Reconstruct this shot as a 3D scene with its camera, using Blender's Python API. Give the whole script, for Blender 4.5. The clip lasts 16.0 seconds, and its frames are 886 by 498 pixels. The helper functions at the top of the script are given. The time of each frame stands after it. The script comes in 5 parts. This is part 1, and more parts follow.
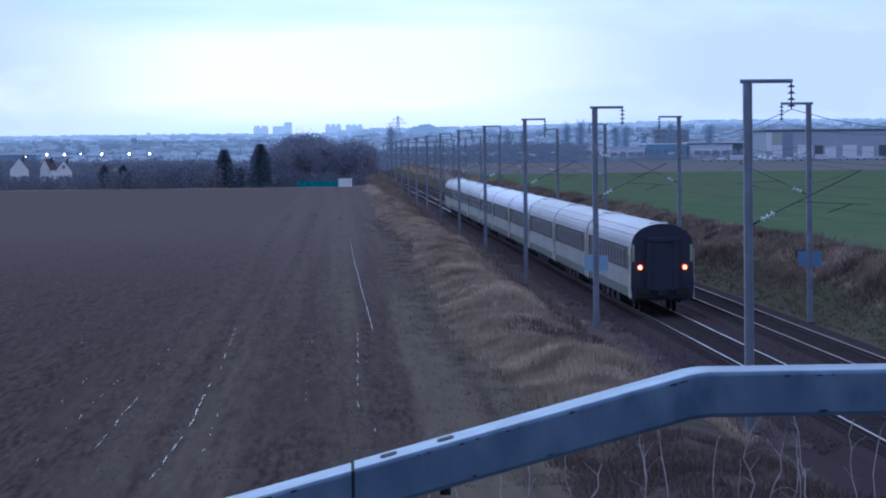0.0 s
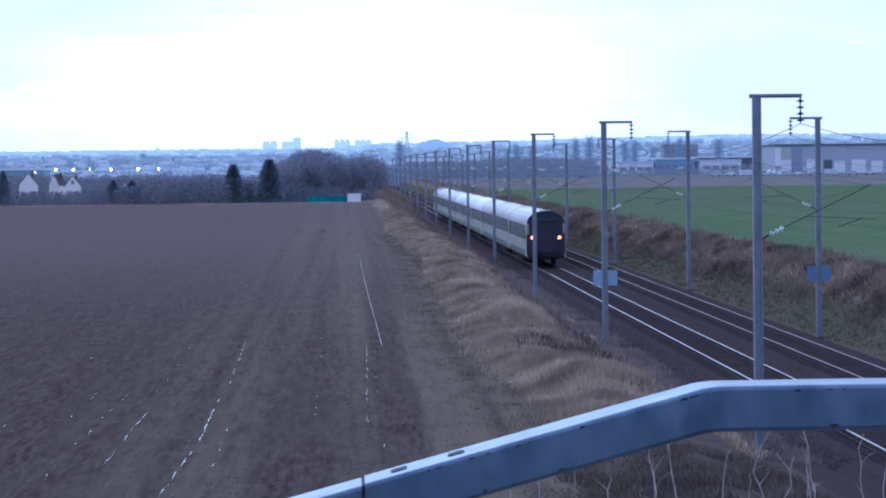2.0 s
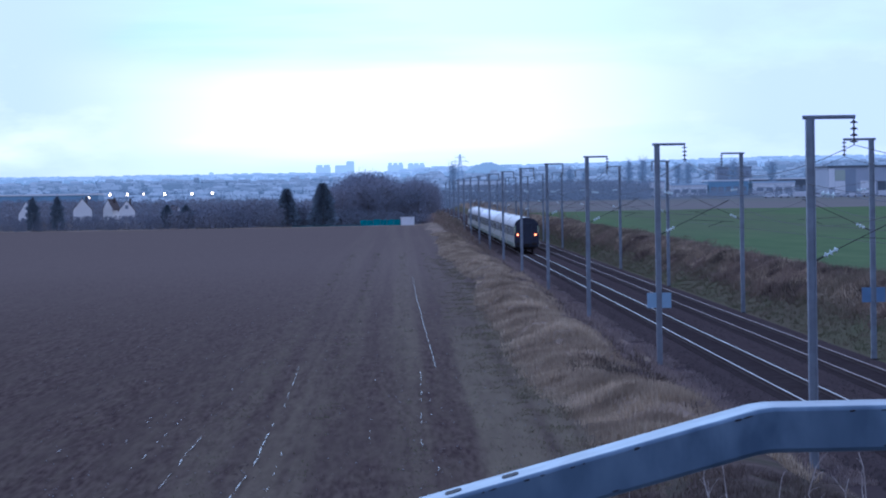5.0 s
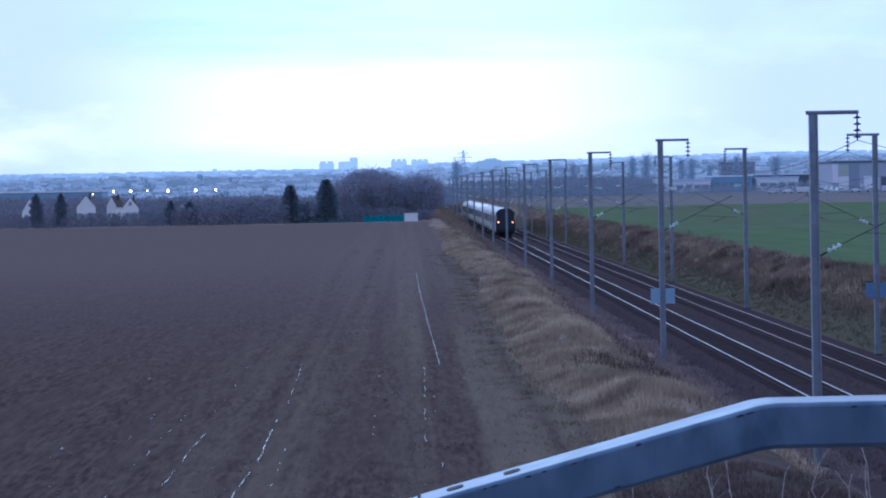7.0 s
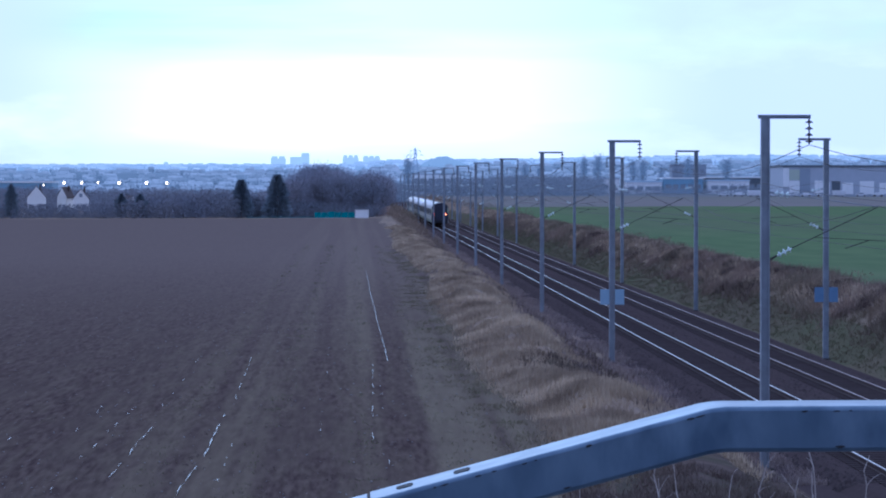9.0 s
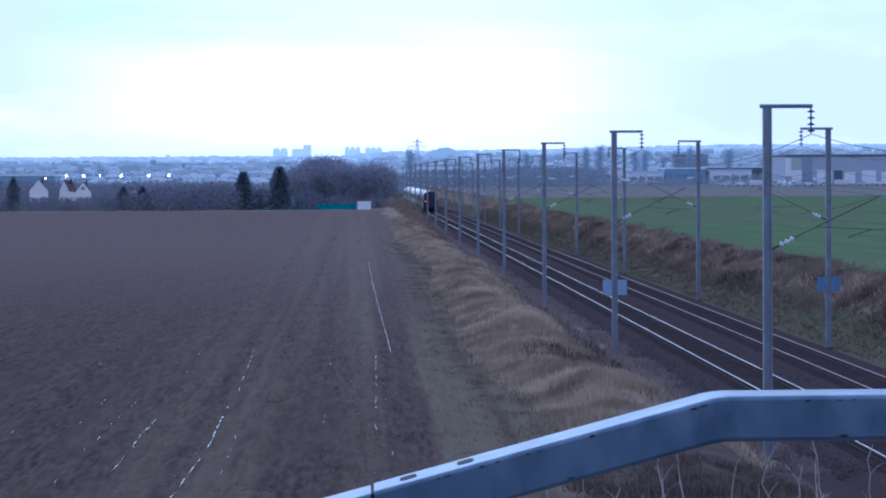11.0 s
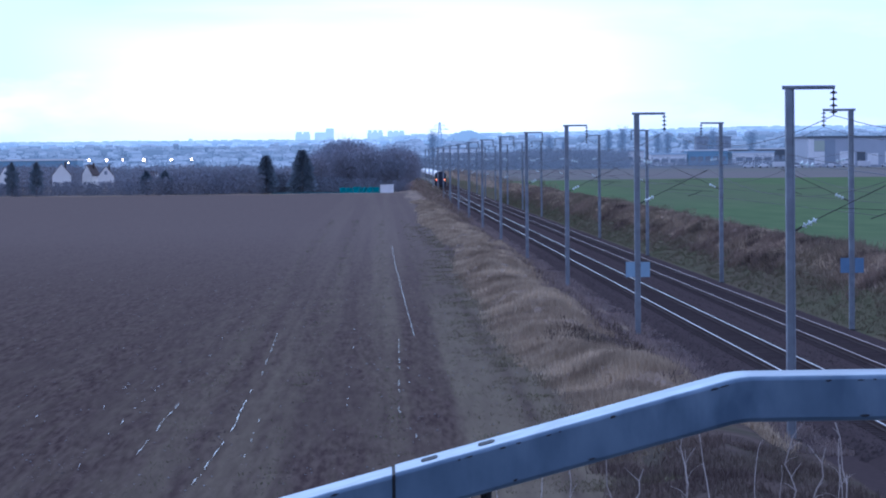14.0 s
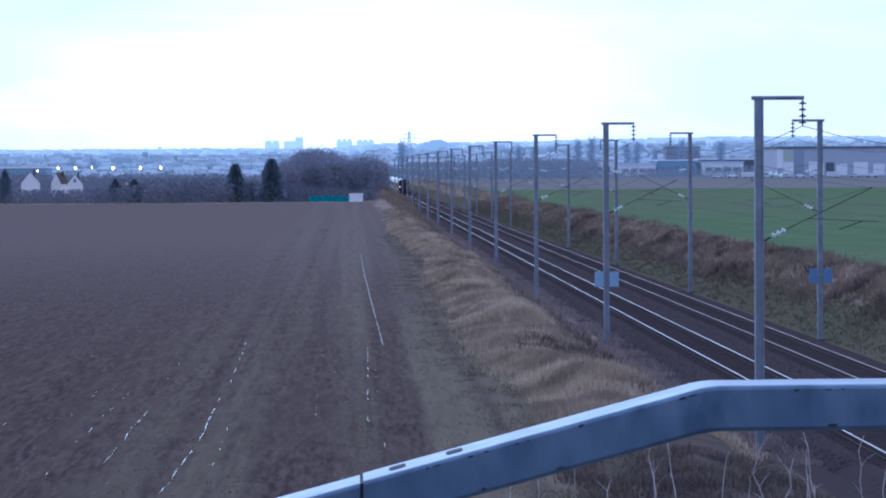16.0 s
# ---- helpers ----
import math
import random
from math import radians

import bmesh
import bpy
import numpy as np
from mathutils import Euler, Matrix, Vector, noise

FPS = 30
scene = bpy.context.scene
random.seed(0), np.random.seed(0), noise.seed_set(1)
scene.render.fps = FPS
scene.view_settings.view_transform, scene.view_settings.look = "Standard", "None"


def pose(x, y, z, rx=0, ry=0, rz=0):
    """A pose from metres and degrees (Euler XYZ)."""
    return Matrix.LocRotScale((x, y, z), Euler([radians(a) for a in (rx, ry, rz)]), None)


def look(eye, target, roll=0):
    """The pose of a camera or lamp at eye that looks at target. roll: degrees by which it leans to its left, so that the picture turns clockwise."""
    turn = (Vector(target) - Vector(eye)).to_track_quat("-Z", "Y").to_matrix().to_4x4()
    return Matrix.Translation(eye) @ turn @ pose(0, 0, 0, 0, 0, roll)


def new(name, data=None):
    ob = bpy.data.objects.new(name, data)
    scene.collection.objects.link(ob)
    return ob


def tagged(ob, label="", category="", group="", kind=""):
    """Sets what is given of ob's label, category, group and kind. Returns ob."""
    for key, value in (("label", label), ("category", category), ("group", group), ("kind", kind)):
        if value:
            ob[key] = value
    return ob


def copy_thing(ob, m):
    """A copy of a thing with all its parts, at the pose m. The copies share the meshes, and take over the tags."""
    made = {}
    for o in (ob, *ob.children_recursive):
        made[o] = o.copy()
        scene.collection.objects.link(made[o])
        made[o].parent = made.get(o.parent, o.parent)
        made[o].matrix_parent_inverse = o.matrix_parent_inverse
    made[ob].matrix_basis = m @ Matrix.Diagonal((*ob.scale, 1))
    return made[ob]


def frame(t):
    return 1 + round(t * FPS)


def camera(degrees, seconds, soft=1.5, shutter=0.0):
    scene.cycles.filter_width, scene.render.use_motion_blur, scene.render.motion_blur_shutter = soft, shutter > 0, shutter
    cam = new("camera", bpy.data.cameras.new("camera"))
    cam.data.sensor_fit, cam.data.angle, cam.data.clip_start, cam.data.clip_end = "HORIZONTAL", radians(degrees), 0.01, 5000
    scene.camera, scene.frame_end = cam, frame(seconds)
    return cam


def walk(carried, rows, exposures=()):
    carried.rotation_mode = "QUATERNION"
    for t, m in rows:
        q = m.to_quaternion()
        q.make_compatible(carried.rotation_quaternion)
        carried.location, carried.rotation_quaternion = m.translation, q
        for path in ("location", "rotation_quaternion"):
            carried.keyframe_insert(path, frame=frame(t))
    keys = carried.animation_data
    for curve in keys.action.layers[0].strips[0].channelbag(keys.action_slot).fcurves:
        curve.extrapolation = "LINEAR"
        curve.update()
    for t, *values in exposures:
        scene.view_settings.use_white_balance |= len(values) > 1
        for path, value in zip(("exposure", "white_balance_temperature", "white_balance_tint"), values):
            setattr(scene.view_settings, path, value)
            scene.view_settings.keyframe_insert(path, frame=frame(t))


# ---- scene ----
# metres; y runs along the railway, away from the bridge; z = 0 at the top of the rails
cam = camera(15.14, 16.0, soft=2.0)
walk(cam, [
    (0, pose(0.0006, 0, 7.4022, 88.3091, 0.5485, -1.8314)),
    (0.5, pose(0.0016, 0, 7.4015, 88.2348, 0.6634, -1.8614)),
    (1, pose(0.0014, 0, 7.4012, 88.2998, 0.6173, -1.9479)),
    (1.5, pose(0, 0, 7.4016, 88.4329, 0.4642, -1.8897)),
    (2, pose(-0.0019, 0, 7.4015, 88.5676, 0.6058, -1.6778)),
    (2.5, pose(0.0019, 0, 7.4023, 88.6403, 0.7424, -1.6042)),
    (3, pose(0.0036, 0, 7.4037, 88.9306, 0.7889, -1.446)),
    (3.5, pose(0.0019, 0, 7.4033, 89.3228, 0.7979, -1.2055)),
    (4, pose(0.0006, 0, 7.4031, 89.3546, 0.6219, -1.1017)),
    (4.5, pose(-0.0023, 0, 7.4008, 89.1685, 0.8073, -0.9145)),
    (4.7, pose(-0.0019, 0, 7.3995, 88.9763, 0.8447, -0.8093)),
    (6.8, pose(0.0009, 0, 7.3979, 88.994, 0.9401, -0.6764)),
    (7, pose(0.0034, 0, 7.3995, 88.9116, 0.9832, -0.7026)),
    (7.5, pose(0.0024, 0, 7.3997, 88.8049, 0.5952, -0.792)),
    (8, pose(0.0006, 0, 7.4012, 89.0007, -0.1068, -1.4435)),
    (8.5, pose(-0.0029, 0, 7.4014, 88.9998, -0.1019, -1.4952)),
    (9, pose(-0.004, 0, 7.4015, 88.8619, -0.0306, -1.5385)),
    (9.5, pose(-0.0032, 0, 7.4015, 88.7697, 0.2387, -1.7821)),
    (10, pose(-0.0038, 0, 7.4006, 88.6739, 0.2569, -1.5579)),
    (10.2, pose(-0.0059, 0, 7.4011, 88.7129, 0.2078, -1.5424)),
    (12.3, pose(-0.0004, 0, 7.3998, 88.7005, 0.4142, -1.4711)),
    (12.5, pose(-0.0029, 0, 7.3987, 88.5868, 0.4971, -1.5547)),
    (13, pose(-0.0009, 0, 7.3992, 88.569, 0.431, -1.3759)),
    (13.5, pose(-0.0002, 0, 7.3991, 88.6447, 0.4662, -1.3358)),
    (14, pose(0.0017, 0, 7.3975, 88.4212, 0.4906, -1.1144)),
    (14.5, pose(0.0041, 0, 7.3972, 88.5281, 0.54, -1.1891)),
    (15, pose(0.0021, 0, 7.3975, 88.4743, -0.0404, -1.1367)),
    (15.5, pose(-0.0004, 0, 7.3959, 88.6356, -0.2349, -1.5827)),
    (16, pose(0.0024, 0, 7.3961, 88.5756, 0.2882, -1.6411)),
], exposures=[(0, -0.15, 4430, 10), (0.5, 0.18, 4430, 10), (1.0, 0.3, 4480, 10), (2.0, 0.36, 4480, 10), (3.0, 0.3, 4480, 10), (4.5, 0.04, 4380, 10), (7.0, 0.02, 4380, 10), (9.0, 0.1, 4380, 10), (12.5, 0.22, 4430, 10), (14.5, 0.32, 4430, 10), (16.0, 0.36, 4480, 10)])

# ---- sky and light: thin bright overcast at dusk ----
world = bpy.data.worlds.new("sky")
scene.world = world
world.use_nodes = True
wn, wl = world.node_tree.nodes, world.node_tree.links
wn.clear()
SUN_EL, SUN_ROT = radians(12), radians(-8)


def wnode(kind, **inputs):
    n = wn.new(kind)
    for key, value in inputs.items():
        n.inputs[key].default_value = value
    return n


w_out = wn.new("ShaderNodeOutputWorld")
w_bg = wn.new("ShaderNodeBackground")
w_bg.inputs["Strength"].default_value = 0.1
w_sky = wn.new("ShaderNodeTexSky")
w_sky.sky_type, w_sky.sun_disc = "NISHITA", False
w_sky.sun_elevation, w_sky.sun_rotation = SUN_EL, SUN_ROT
w_sky.dust_density, w_sky.ozone_density = 1.0, 3.0
w_co = wn.new("ShaderNodeTexCoord")
w_map = wn.new("ShaderNodeMapping")
w_map.inputs["Scale"].default_value = (4.5, 4.5, 46.0)
w_map.inputs["Location"].default_value = (3.1, 1.7, 0.35)
w_n1 = wnode("ShaderNodeTexNoise", Scale=1.0, Detail=5.0, Roughness=0.5)
w_r1 = wn.new("ShaderNodeValToRGB")
w_r1.color_ramp.elements[0].position, w_r1.color_ramp.elements[1].position = 0.36, 0.60
w_sep = wn.new("ShaderNodeSeparateXYZ")
w_band = wn.new("ShaderNodeValToRGB")
for pos, val in ((0.0, 0.34), (0.008, 0.55), (0.020, 0.95), (0.034, 0.80), (0.047, 0.20), (0.10, 0.36), (0.4, 0.30)):
    e = w_band.color_ramp.elements.new(pos)
    e.color = (val, val, val, 1)
w_band.color_ramp.elements.remove(w_band.color_ramp.elements[0])
w_band.color_ramp.elements.remove(w_band.color_ramp.elements[-1])
w_mul = wn.new("ShaderNodeMath")
w_mul.operation = "MULTIPLY_ADD"
w_mul.inputs[1].default_value = 0.55
w_mix = wn.new("ShaderNodeMix")
w_mix.data_type = "RGBA"
w_mix.inputs["A"].default_value = (4.7, 7.1, 9.4, 1)
w_mix.inputs["B"].default_value = (11.8, 10.6, 10.0, 1)
w_all = wn.new("ShaderNodeMix")
w_all.data_type = "RGBA"
w_all.inputs["Factor"].default_value = 0.93
wl.new(w_co.outputs["Generated"], w_map.inputs["Vector"])
wl.new(w_map.outputs["Vector"], w_n1.inputs["Vector"])
wl.new(w_n1.outputs["Fac"], w_r1.inputs["Fac"])
wl.new(w_co.outputs["Generated"], w_sep.inputs["Vector"])
wl.new(w_sep.outputs["Z"], w_band.inputs["Fac"])
wl.new(w_r1.outputs["Color"], w_mul.inputs[0])
w_sub = wn.new("ShaderNodeMath")
w_sub.operation = "SUBTRACT"
w_sub.inputs[1].default_value = 0.2
wl.new(w_band.outputs["Color"], w_sub.inputs[0])
wl.new(w_sub.outputs["Value"], w_mul.inputs[2])
w_mul.use_clamp = True
wl.new(w_mul.outputs["Value"], w_mix.inputs["Factor"])
wl.new(w_sky.outputs["Color"], w_all.inputs["A"])
wl.new(w_mix.outputs["Result"], w_all.inputs["B"])
# the west ahead is still bright, the sky behind and overhead already dim
w_dir = wn.new("ShaderNodeMapRange")
w_dir.interpolation_type = "SMOOTHSTEP"
w_dir.inputs["From Min"].default_value, w_dir.inputs["From Max"].default_value = -0.6, 0.95
w_dir.inputs["To Min"].default_value, w_dir.inputs["To Max"].default_value = 0.62, 1.0
w_tint = wn.new("ShaderNodeMix")
w_tint.data_type, w_tint.blend_type = "RGBA", "MULTIPLY"
w_tint.inputs["Factor"].default_value = 1.0
w_dim = wn.new("ShaderNodeCombineColor")
w_pow = wn.new("ShaderNodeMath")
w_pow.operation = "POWER"
w_pow.inputs[1].default_value = 0.75
wl.new(w_sep.outputs["Y"], w_dir.inputs["Value"])
wl.new(w_dir.outputs["Result"], w_pow.inputs[0])
wl.new(w_dir.outputs["Result"], w_dim.inputs["Red"])
wl.new(w_dir.outputs["Result"], w_dim.inputs["Green"])
wl.new(w_pow.outputs["Value"], w_dim.inputs["Blue"])
# greyer lilac cloud away from the brightest part of the west
w_side = wn.new("ShaderNodeMapRange")
w_side.interpolation_type = "SMOOTHSTEP"
w_side.inputs["From Min"].default_value, w_side.inputs["From Max"].default_value = 0.03, 0.115
w_side.inputs["To Max"].default_value = 1.0
w_abs = wn.new("ShaderNodeMath")
w_abs.operation = "ABSOLUTE"
w_map2 = wn.new("ShaderNodeMapping")
w_map2.inputs["Scale"].default_value = (14.0, 14.0, 42.0)
w_map2.inputs["Location"].default_value = (1.3, 0.4, 0.9)
w_n2 = wnode("ShaderNodeTexNoise", Scale=1.0, Detail=6.0, Roughness=0.55)
w_r2 = wn.new("ShaderNodeValToRGB")
w_r2.color_ramp.elements[0].position, w_r2.color_ramp.elements[1].position = 0.16, 0.50
w_lf = wn.new("ShaderNodeMath")
w_lf.operation = "MULTIPLY"
w_lil = wn.new("ShaderNodeMix")
w_lil.data_type = "RGBA"
w_lil.inputs["B"].default_value = (8.4, 8.0, 8.9, 1)
wl.new(w_co.outputs["Generated"], w_map2.inputs["Vector"])
wl.new(w_map2.outputs["Vector"], w_n2.inputs["Vector"])
wl.new(w_n2.outputs["Fac"], w_r2.inputs["Fac"])
wl.new(w_sep.outputs["X"], w_abs.inputs[0])
wl.new(w_abs.outputs["Value"], w_side.inputs["Value"])
wl.new(w_side.outputs["Result"], w_lf.inputs[0])
wl.new(w_r2.outputs["Color"], w_lf.inputs[1])
wl.new(w_lf.outputs["Value"], w_lil.inputs["Factor"])
wl.new(w_all.outputs["Result"], w_lil.inputs["A"])
wl.new(w_lil.outputs["Result"], w_tint.inputs["A"])
wl.new(w_dim.outputs["Color"], w_tint.inputs["B"])
wl.new(w_tint.outputs["Result"], w_bg.inputs["Color"])
wl.new(w_bg.outputs["Background"], w_out.inputs["Surface"])

sun = new("sun", bpy.data.lights.new("sun", "SUN"))
sun.data.energy, sun.data.angle, sun.data.color = 0.3, radians(30), (1.0, 0.95, 0.92)
sun.matrix_world = look((0, 0, 50), (0 + 40 * math.sin(radians(8)), -40, 50 - 40 * math.tan(radians(28))))


# ---- materials ----
def mat(name, c1, c2=None, scale=3.0, rough=0.8, metal=0.0, bump=0.0, bscale=None, stretch=(1, 1, 1), c3=None, big=0.05, spec=0.4, island=0.0, stretch2=None, sheen=0.0):
    """Two colours mixed by noise at two scales, with relief. Lengths are those of the world."""
    m = bpy.data.materials.new(name)
    m.use_nodes = True
    nt = m.node_tree
    b = nt.nodes["Principled BSDF"]
    b.inputs["Roughness"].default_value, b.inputs["Metallic"].default_value = rough, metal
    b.inputs["Specular IOR Level"].default_value = spec
    b.inputs["Sheen Weight"].default_value, b.inputs["Sheen Roughness"].default_value = sheen, 0.28
    b.inputs["Sheen Tint"].default_value = (1.0, 0.84, 0.72, 1)
    geo = nt.nodes.new("ShaderNodeNewGeometry")
    mp = nt.nodes.new("ShaderNodeMapping")
    mp.inputs["Scale"].default_value = stretch
    nt.links.new(geo.outputs["Position"], mp.inputs["Vector"])
    n = nt.nodes.new("ShaderNodeTexNoise")
    n.inputs["Scale"].default_value, n.inputs["Detail"].default_value = scale, 6
    nt.links.new(mp.outputs["Vector"], n.inputs["Vector"])
    n2 = nt.nodes.new("ShaderNodeTexNoise")
    n2.inputs["Scale"].default_value, n2.inputs["Detail"].default_value = scale * big, 3
    mp2 = nt.nodes.new("ShaderNodeMapping")
    mp2.inputs["Scale"].default_value = stretch2 or stretch
    nt.links.new(geo.outputs["Position"], mp2.inputs["Vector"])
    nt.links.new(mp2.outputs["Vector"], n2.inputs["Vector"])
    ramp = nt.nodes.new("ShaderNodeValToRGB")
    c2 = c2 or tuple(v * 0.75 for v in c1)
    ramp.color_ramp.elements[0].position, ramp.color_ramp.elements[1].position = 0.35, 0.65
    ramp.color_ramp.elements[0].color, ramp.color_ramp.elements[1].color = (*c1, 1), (*c2, 1)
    nt.links.new(n.outputs["Fac"], ramp.inputs["Fac"])
    mix = nt.nodes.new("ShaderNodeMix")
    mix.data_type = "RGBA"
    r2 = nt.nodes.new("ShaderNodeValToRGB")
    r2.color_ramp.elements[0].position, r2.color_ramp.elements[1].position = 0.42, 0.62
    r2.color_ramp.elements[1].color = (0.6, 0.6, 0.6, 1)
    nt.links.new(n2.outputs["Fac"], r2.inputs["Fac"])
    nt.links.new(r2.outputs["Color"], mix.inputs["Factor"])
    nt.links.new(ramp.outputs["Color"], mix.inputs["A"])
    c3 = c3 or tuple((p + q) * 0.5 for p, q in zip(c1, c2))
    mix.inputs["B"].default_value = (*c3, 1)
    last = mix.outputs["Result"]
    if island:
        hsv = nt.nodes.new("ShaderNodeHueSaturation")
        mr = nt.nodes.new("ShaderNodeMapRange")
        mr.inputs["To Min"].default_value, mr.inputs["To Max"].default_value = 1 - island, 1 + island
        nt.links.new(geo.outputs["Random Per Island"], mr.inputs["Value"])
        nt.links.new(mr.outputs["Result"], hsv.inputs["Value"])
        nt.links.new(last, hsv.inputs["Color"])
        last = hsv.outputs["Color"]
    nt.links.new(last, b.inputs["Base Color"])
    if bump:
        n3 = nt.nodes.new("ShaderNodeTexNoise")
        n3.inputs["Scale"].default_value, n3.inputs["Detail"].default_value = bscale or scale * 4, 5
        nt.links.new(geo.outputs["Position"], n3.inputs["Vector"])
        bp = nt.nodes.new("ShaderNodeBump")
        bp.inputs["Strength"].default_value, bp.inputs["Distance"].default_value = min(1.0, bump * 4), bump
        nt.links.new(n3.outputs["Fac"], bp.inputs["Height"])
        nt.links.new(bp.outputs["Normal"], b.inputs["Normal"])
    return m


def glow(name, color, strength):
    m = bpy.data.materials.new(name)
    m.use_nodes = True
    b = m.node_tree.nodes["Principled BSDF"]
    b.inputs["Base Color"].default_value = (*color, 1)
    b.inputs["Emission Color"].default_value = (*color, 1)
    b.inputs["Emission Strength"].default_value = strength
    return m


def soil_mat():
    """Damp ploughed loam: long faint drill lines, crumbs, and a paler stubbly, weedy strip beside the bank; haze pales
    its colour with distance.
    """
    m = mat("soil", (0.054, 0.038, 0.035), (0.110, 0.082, 0.069), 6.5, 1.0, bump=0.03, bscale=4, stretch=(1, 0.09, 1), c3=(0.088, 0.067, 0.056), big=0.12, spec=0.0, sheen=0.012)
    nt = m.node_tree
    b = nt.nodes["Principled BSDF"]
    base = b.inputs["Base Color"].links[0].from_socket
    geo = nt.nodes.new("ShaderNodeNewGeometry")
    sep = nt.nodes.new("ShaderNodeSeparateXYZ")
    nt.links.new(geo.outputs["Position"], sep.inputs["Vector"])
    # strip along the bank; lens falloff on the left put into its colour too
    mr = nt.nodes.new("ShaderNodeMapRange")
    mr.interpolation_type = "SMOOTHSTEP"
    mr.inputs["From Min"].default_value, mr.inputs["From Max"].default_value = -13.0, 3.0
    mr.inputs["To Min"].default_value, mr.inputs["To Max"].default_value = 0.0, 0.66
    nt.links.new(sep.outputs["X"], mr.inputs["Value"])
    # drill lines, broken along their length
    mp = nt.nodes.new("ShaderNodeMapping")
    mp.inputs["Scale"].default_value = (0.75, 0.004, 1)
    n = nt.nodes.new("ShaderNodeTexNoise")
    n.inputs["Scale"].default_value, n.inputs["Detail"].default_value = 1.0, 3
    nt.links.new(geo.outputs["Position"], mp.inputs["Vector"])
    nt.links.new(mp.outputs["Vector"], n.inputs["Vector"])
    r = nt.nodes.new("ShaderNodeValToRGB")
    r.color_ramp.elements[0].position, r.color_ramp.elements[1].position = 0.42, 0.64
    r.color_ramp.elements[0].color = (0.06, 0.06, 0.06, 1)
    nt.links.new(n.outputs["Fac"], r.inputs["Fac"])
    n2 = nt.nodes.new("ShaderNodeTexNoise")
    n2.inputs["Scale"].default_value, n2.inputs["Detail"].default_value = 3.2, 8
    mp2 = nt.nodes.new("ShaderNodeMapping")
    mp2.inputs["Scale"].default_value = (1, 0.06, 1)
    nt.links.new(geo.outputs["Position"], mp2.inputs["Vector"])
    nt.links.new(mp2.outputs["Vector"], n2.inputs["Vector"])
    mul = nt.nodes.new("ShaderNodeMath")
    mul.operation = "MULTIPLY"
    nt.links.new(mr.outputs["Result"], mul.inputs[0])
    nt.links.new(r.outputs["Color"], mul.inputs[1])
    mul2 = nt.nodes.new("ShaderNodeMath")
    mul2.operation = "MULTIPLY_ADD"
    mul2.inputs[1].default_value, mul2.inputs[2].default_value = 0.9, -0.42
    nt.links.new(n2.outputs["Fac"], mul2.inputs[0])
    add = nt.nodes.new("ShaderNodeMath")
    add.use_clamp = True
    nt.links.new(mul.outputs["Value"], add.inputs[0])
    nt.links.new(mul2.outputs["Value"], add.inputs[1])
    mix = nt.nodes.new("ShaderNodeMix")
    mix.data_type = "RGBA"
    mix.inputs["B"].default_value = (0.185, 0.154, 0.106, 1)
    nt.links.new(add.outputs["Value"], mix.inputs["Factor"])
    nt.links.new(base, mix.inputs["A"])
    # dry fades the soil paler with distance: haze put into its colour
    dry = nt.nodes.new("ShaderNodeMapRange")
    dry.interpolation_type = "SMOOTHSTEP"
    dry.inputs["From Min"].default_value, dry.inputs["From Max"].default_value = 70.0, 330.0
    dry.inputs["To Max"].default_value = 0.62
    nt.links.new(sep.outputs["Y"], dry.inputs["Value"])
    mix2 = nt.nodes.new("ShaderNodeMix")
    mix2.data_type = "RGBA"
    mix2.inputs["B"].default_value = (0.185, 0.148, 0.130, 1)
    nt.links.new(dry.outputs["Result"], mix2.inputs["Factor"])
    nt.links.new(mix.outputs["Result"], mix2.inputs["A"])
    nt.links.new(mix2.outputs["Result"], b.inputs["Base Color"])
    return m


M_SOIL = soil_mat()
M_CLOD = mat("clod", (0.075, 0.056, 0.050), (0.19, 0.155, 0.13), 1.2, 1.0, stretch=(1, 0.1, 1), spec=0.0, island=0.35)
M_DRY = mat("dry_grass", (0.24, 0.185, 0.14), (0.33, 0.255, 0.19), 0.8, 1.0, bump=0.08, bscale=6, c3=(0.18, 0.15, 0.115), big=0.3, spec=0.0, sheen=0.012)
M_STRAW = mat("straw", (0.60, 0.485, 0.335), (0.35, 0.272, 0.19), 0.35, 0.95, c3=(0.21, 0.165, 0.115), big=0.5, spec=0.0, island=0.15)
M_BRAMBLE = mat("bramble", (0.175, 0.132, 0.108), (0.335, 0.255, 0.19), 0.3, 0.95, bump=0.03, bscale=6, c3=(0.18, 0.158, 0.10), spec=0.0, island=0.15, big=0.35)
M_GREEN = mat("winter_crop", (0.112, 0.158, 0.076), (0.135, 0.182, 0.086), 0.35, 1.0, bump=0.04, bscale=8, stretch=(1, 0.2, 1), c3=(0.140, 0.152, 0.095), big=0.08, spec=0.0, sheen=0.004)
M_BROWN = mat("fallow", (0.185, 0.170, 0.160), (0.215, 0.192, 0.178), 0.1, 1.0, c3=(0.165, 0.178, 0.142), spec=0.0, sheen=0.02)
M_FAR = mat("far_land", (0.17, 0.172, 0.17), (0.20, 0.195, 0.19), 0.02, 1.0, c3=(0.15, 0.17, 0.18), spec=0.0, sheen=0.02)
M_BALLAST = mat("ballast", (0.082, 0.063, 0.062), (0.060, 0.046, 0.046), 5.0, 1.0, bump=0.03, bscale=22, c3=(0.073, 0.057, 0.055), big=0.06, spec=0.0, sheen=0.008)
M_FOOTGRASS = mat("foot_grass", (0.105, 0.108, 0.062), (0.135, 0.115, 0.078), 0.5, 1.0, bump=0.04, bscale=6, c3=(0.13, 0.105, 0.078), big=0.2, spec=0.0, stretch=(1, 0.25, 1))
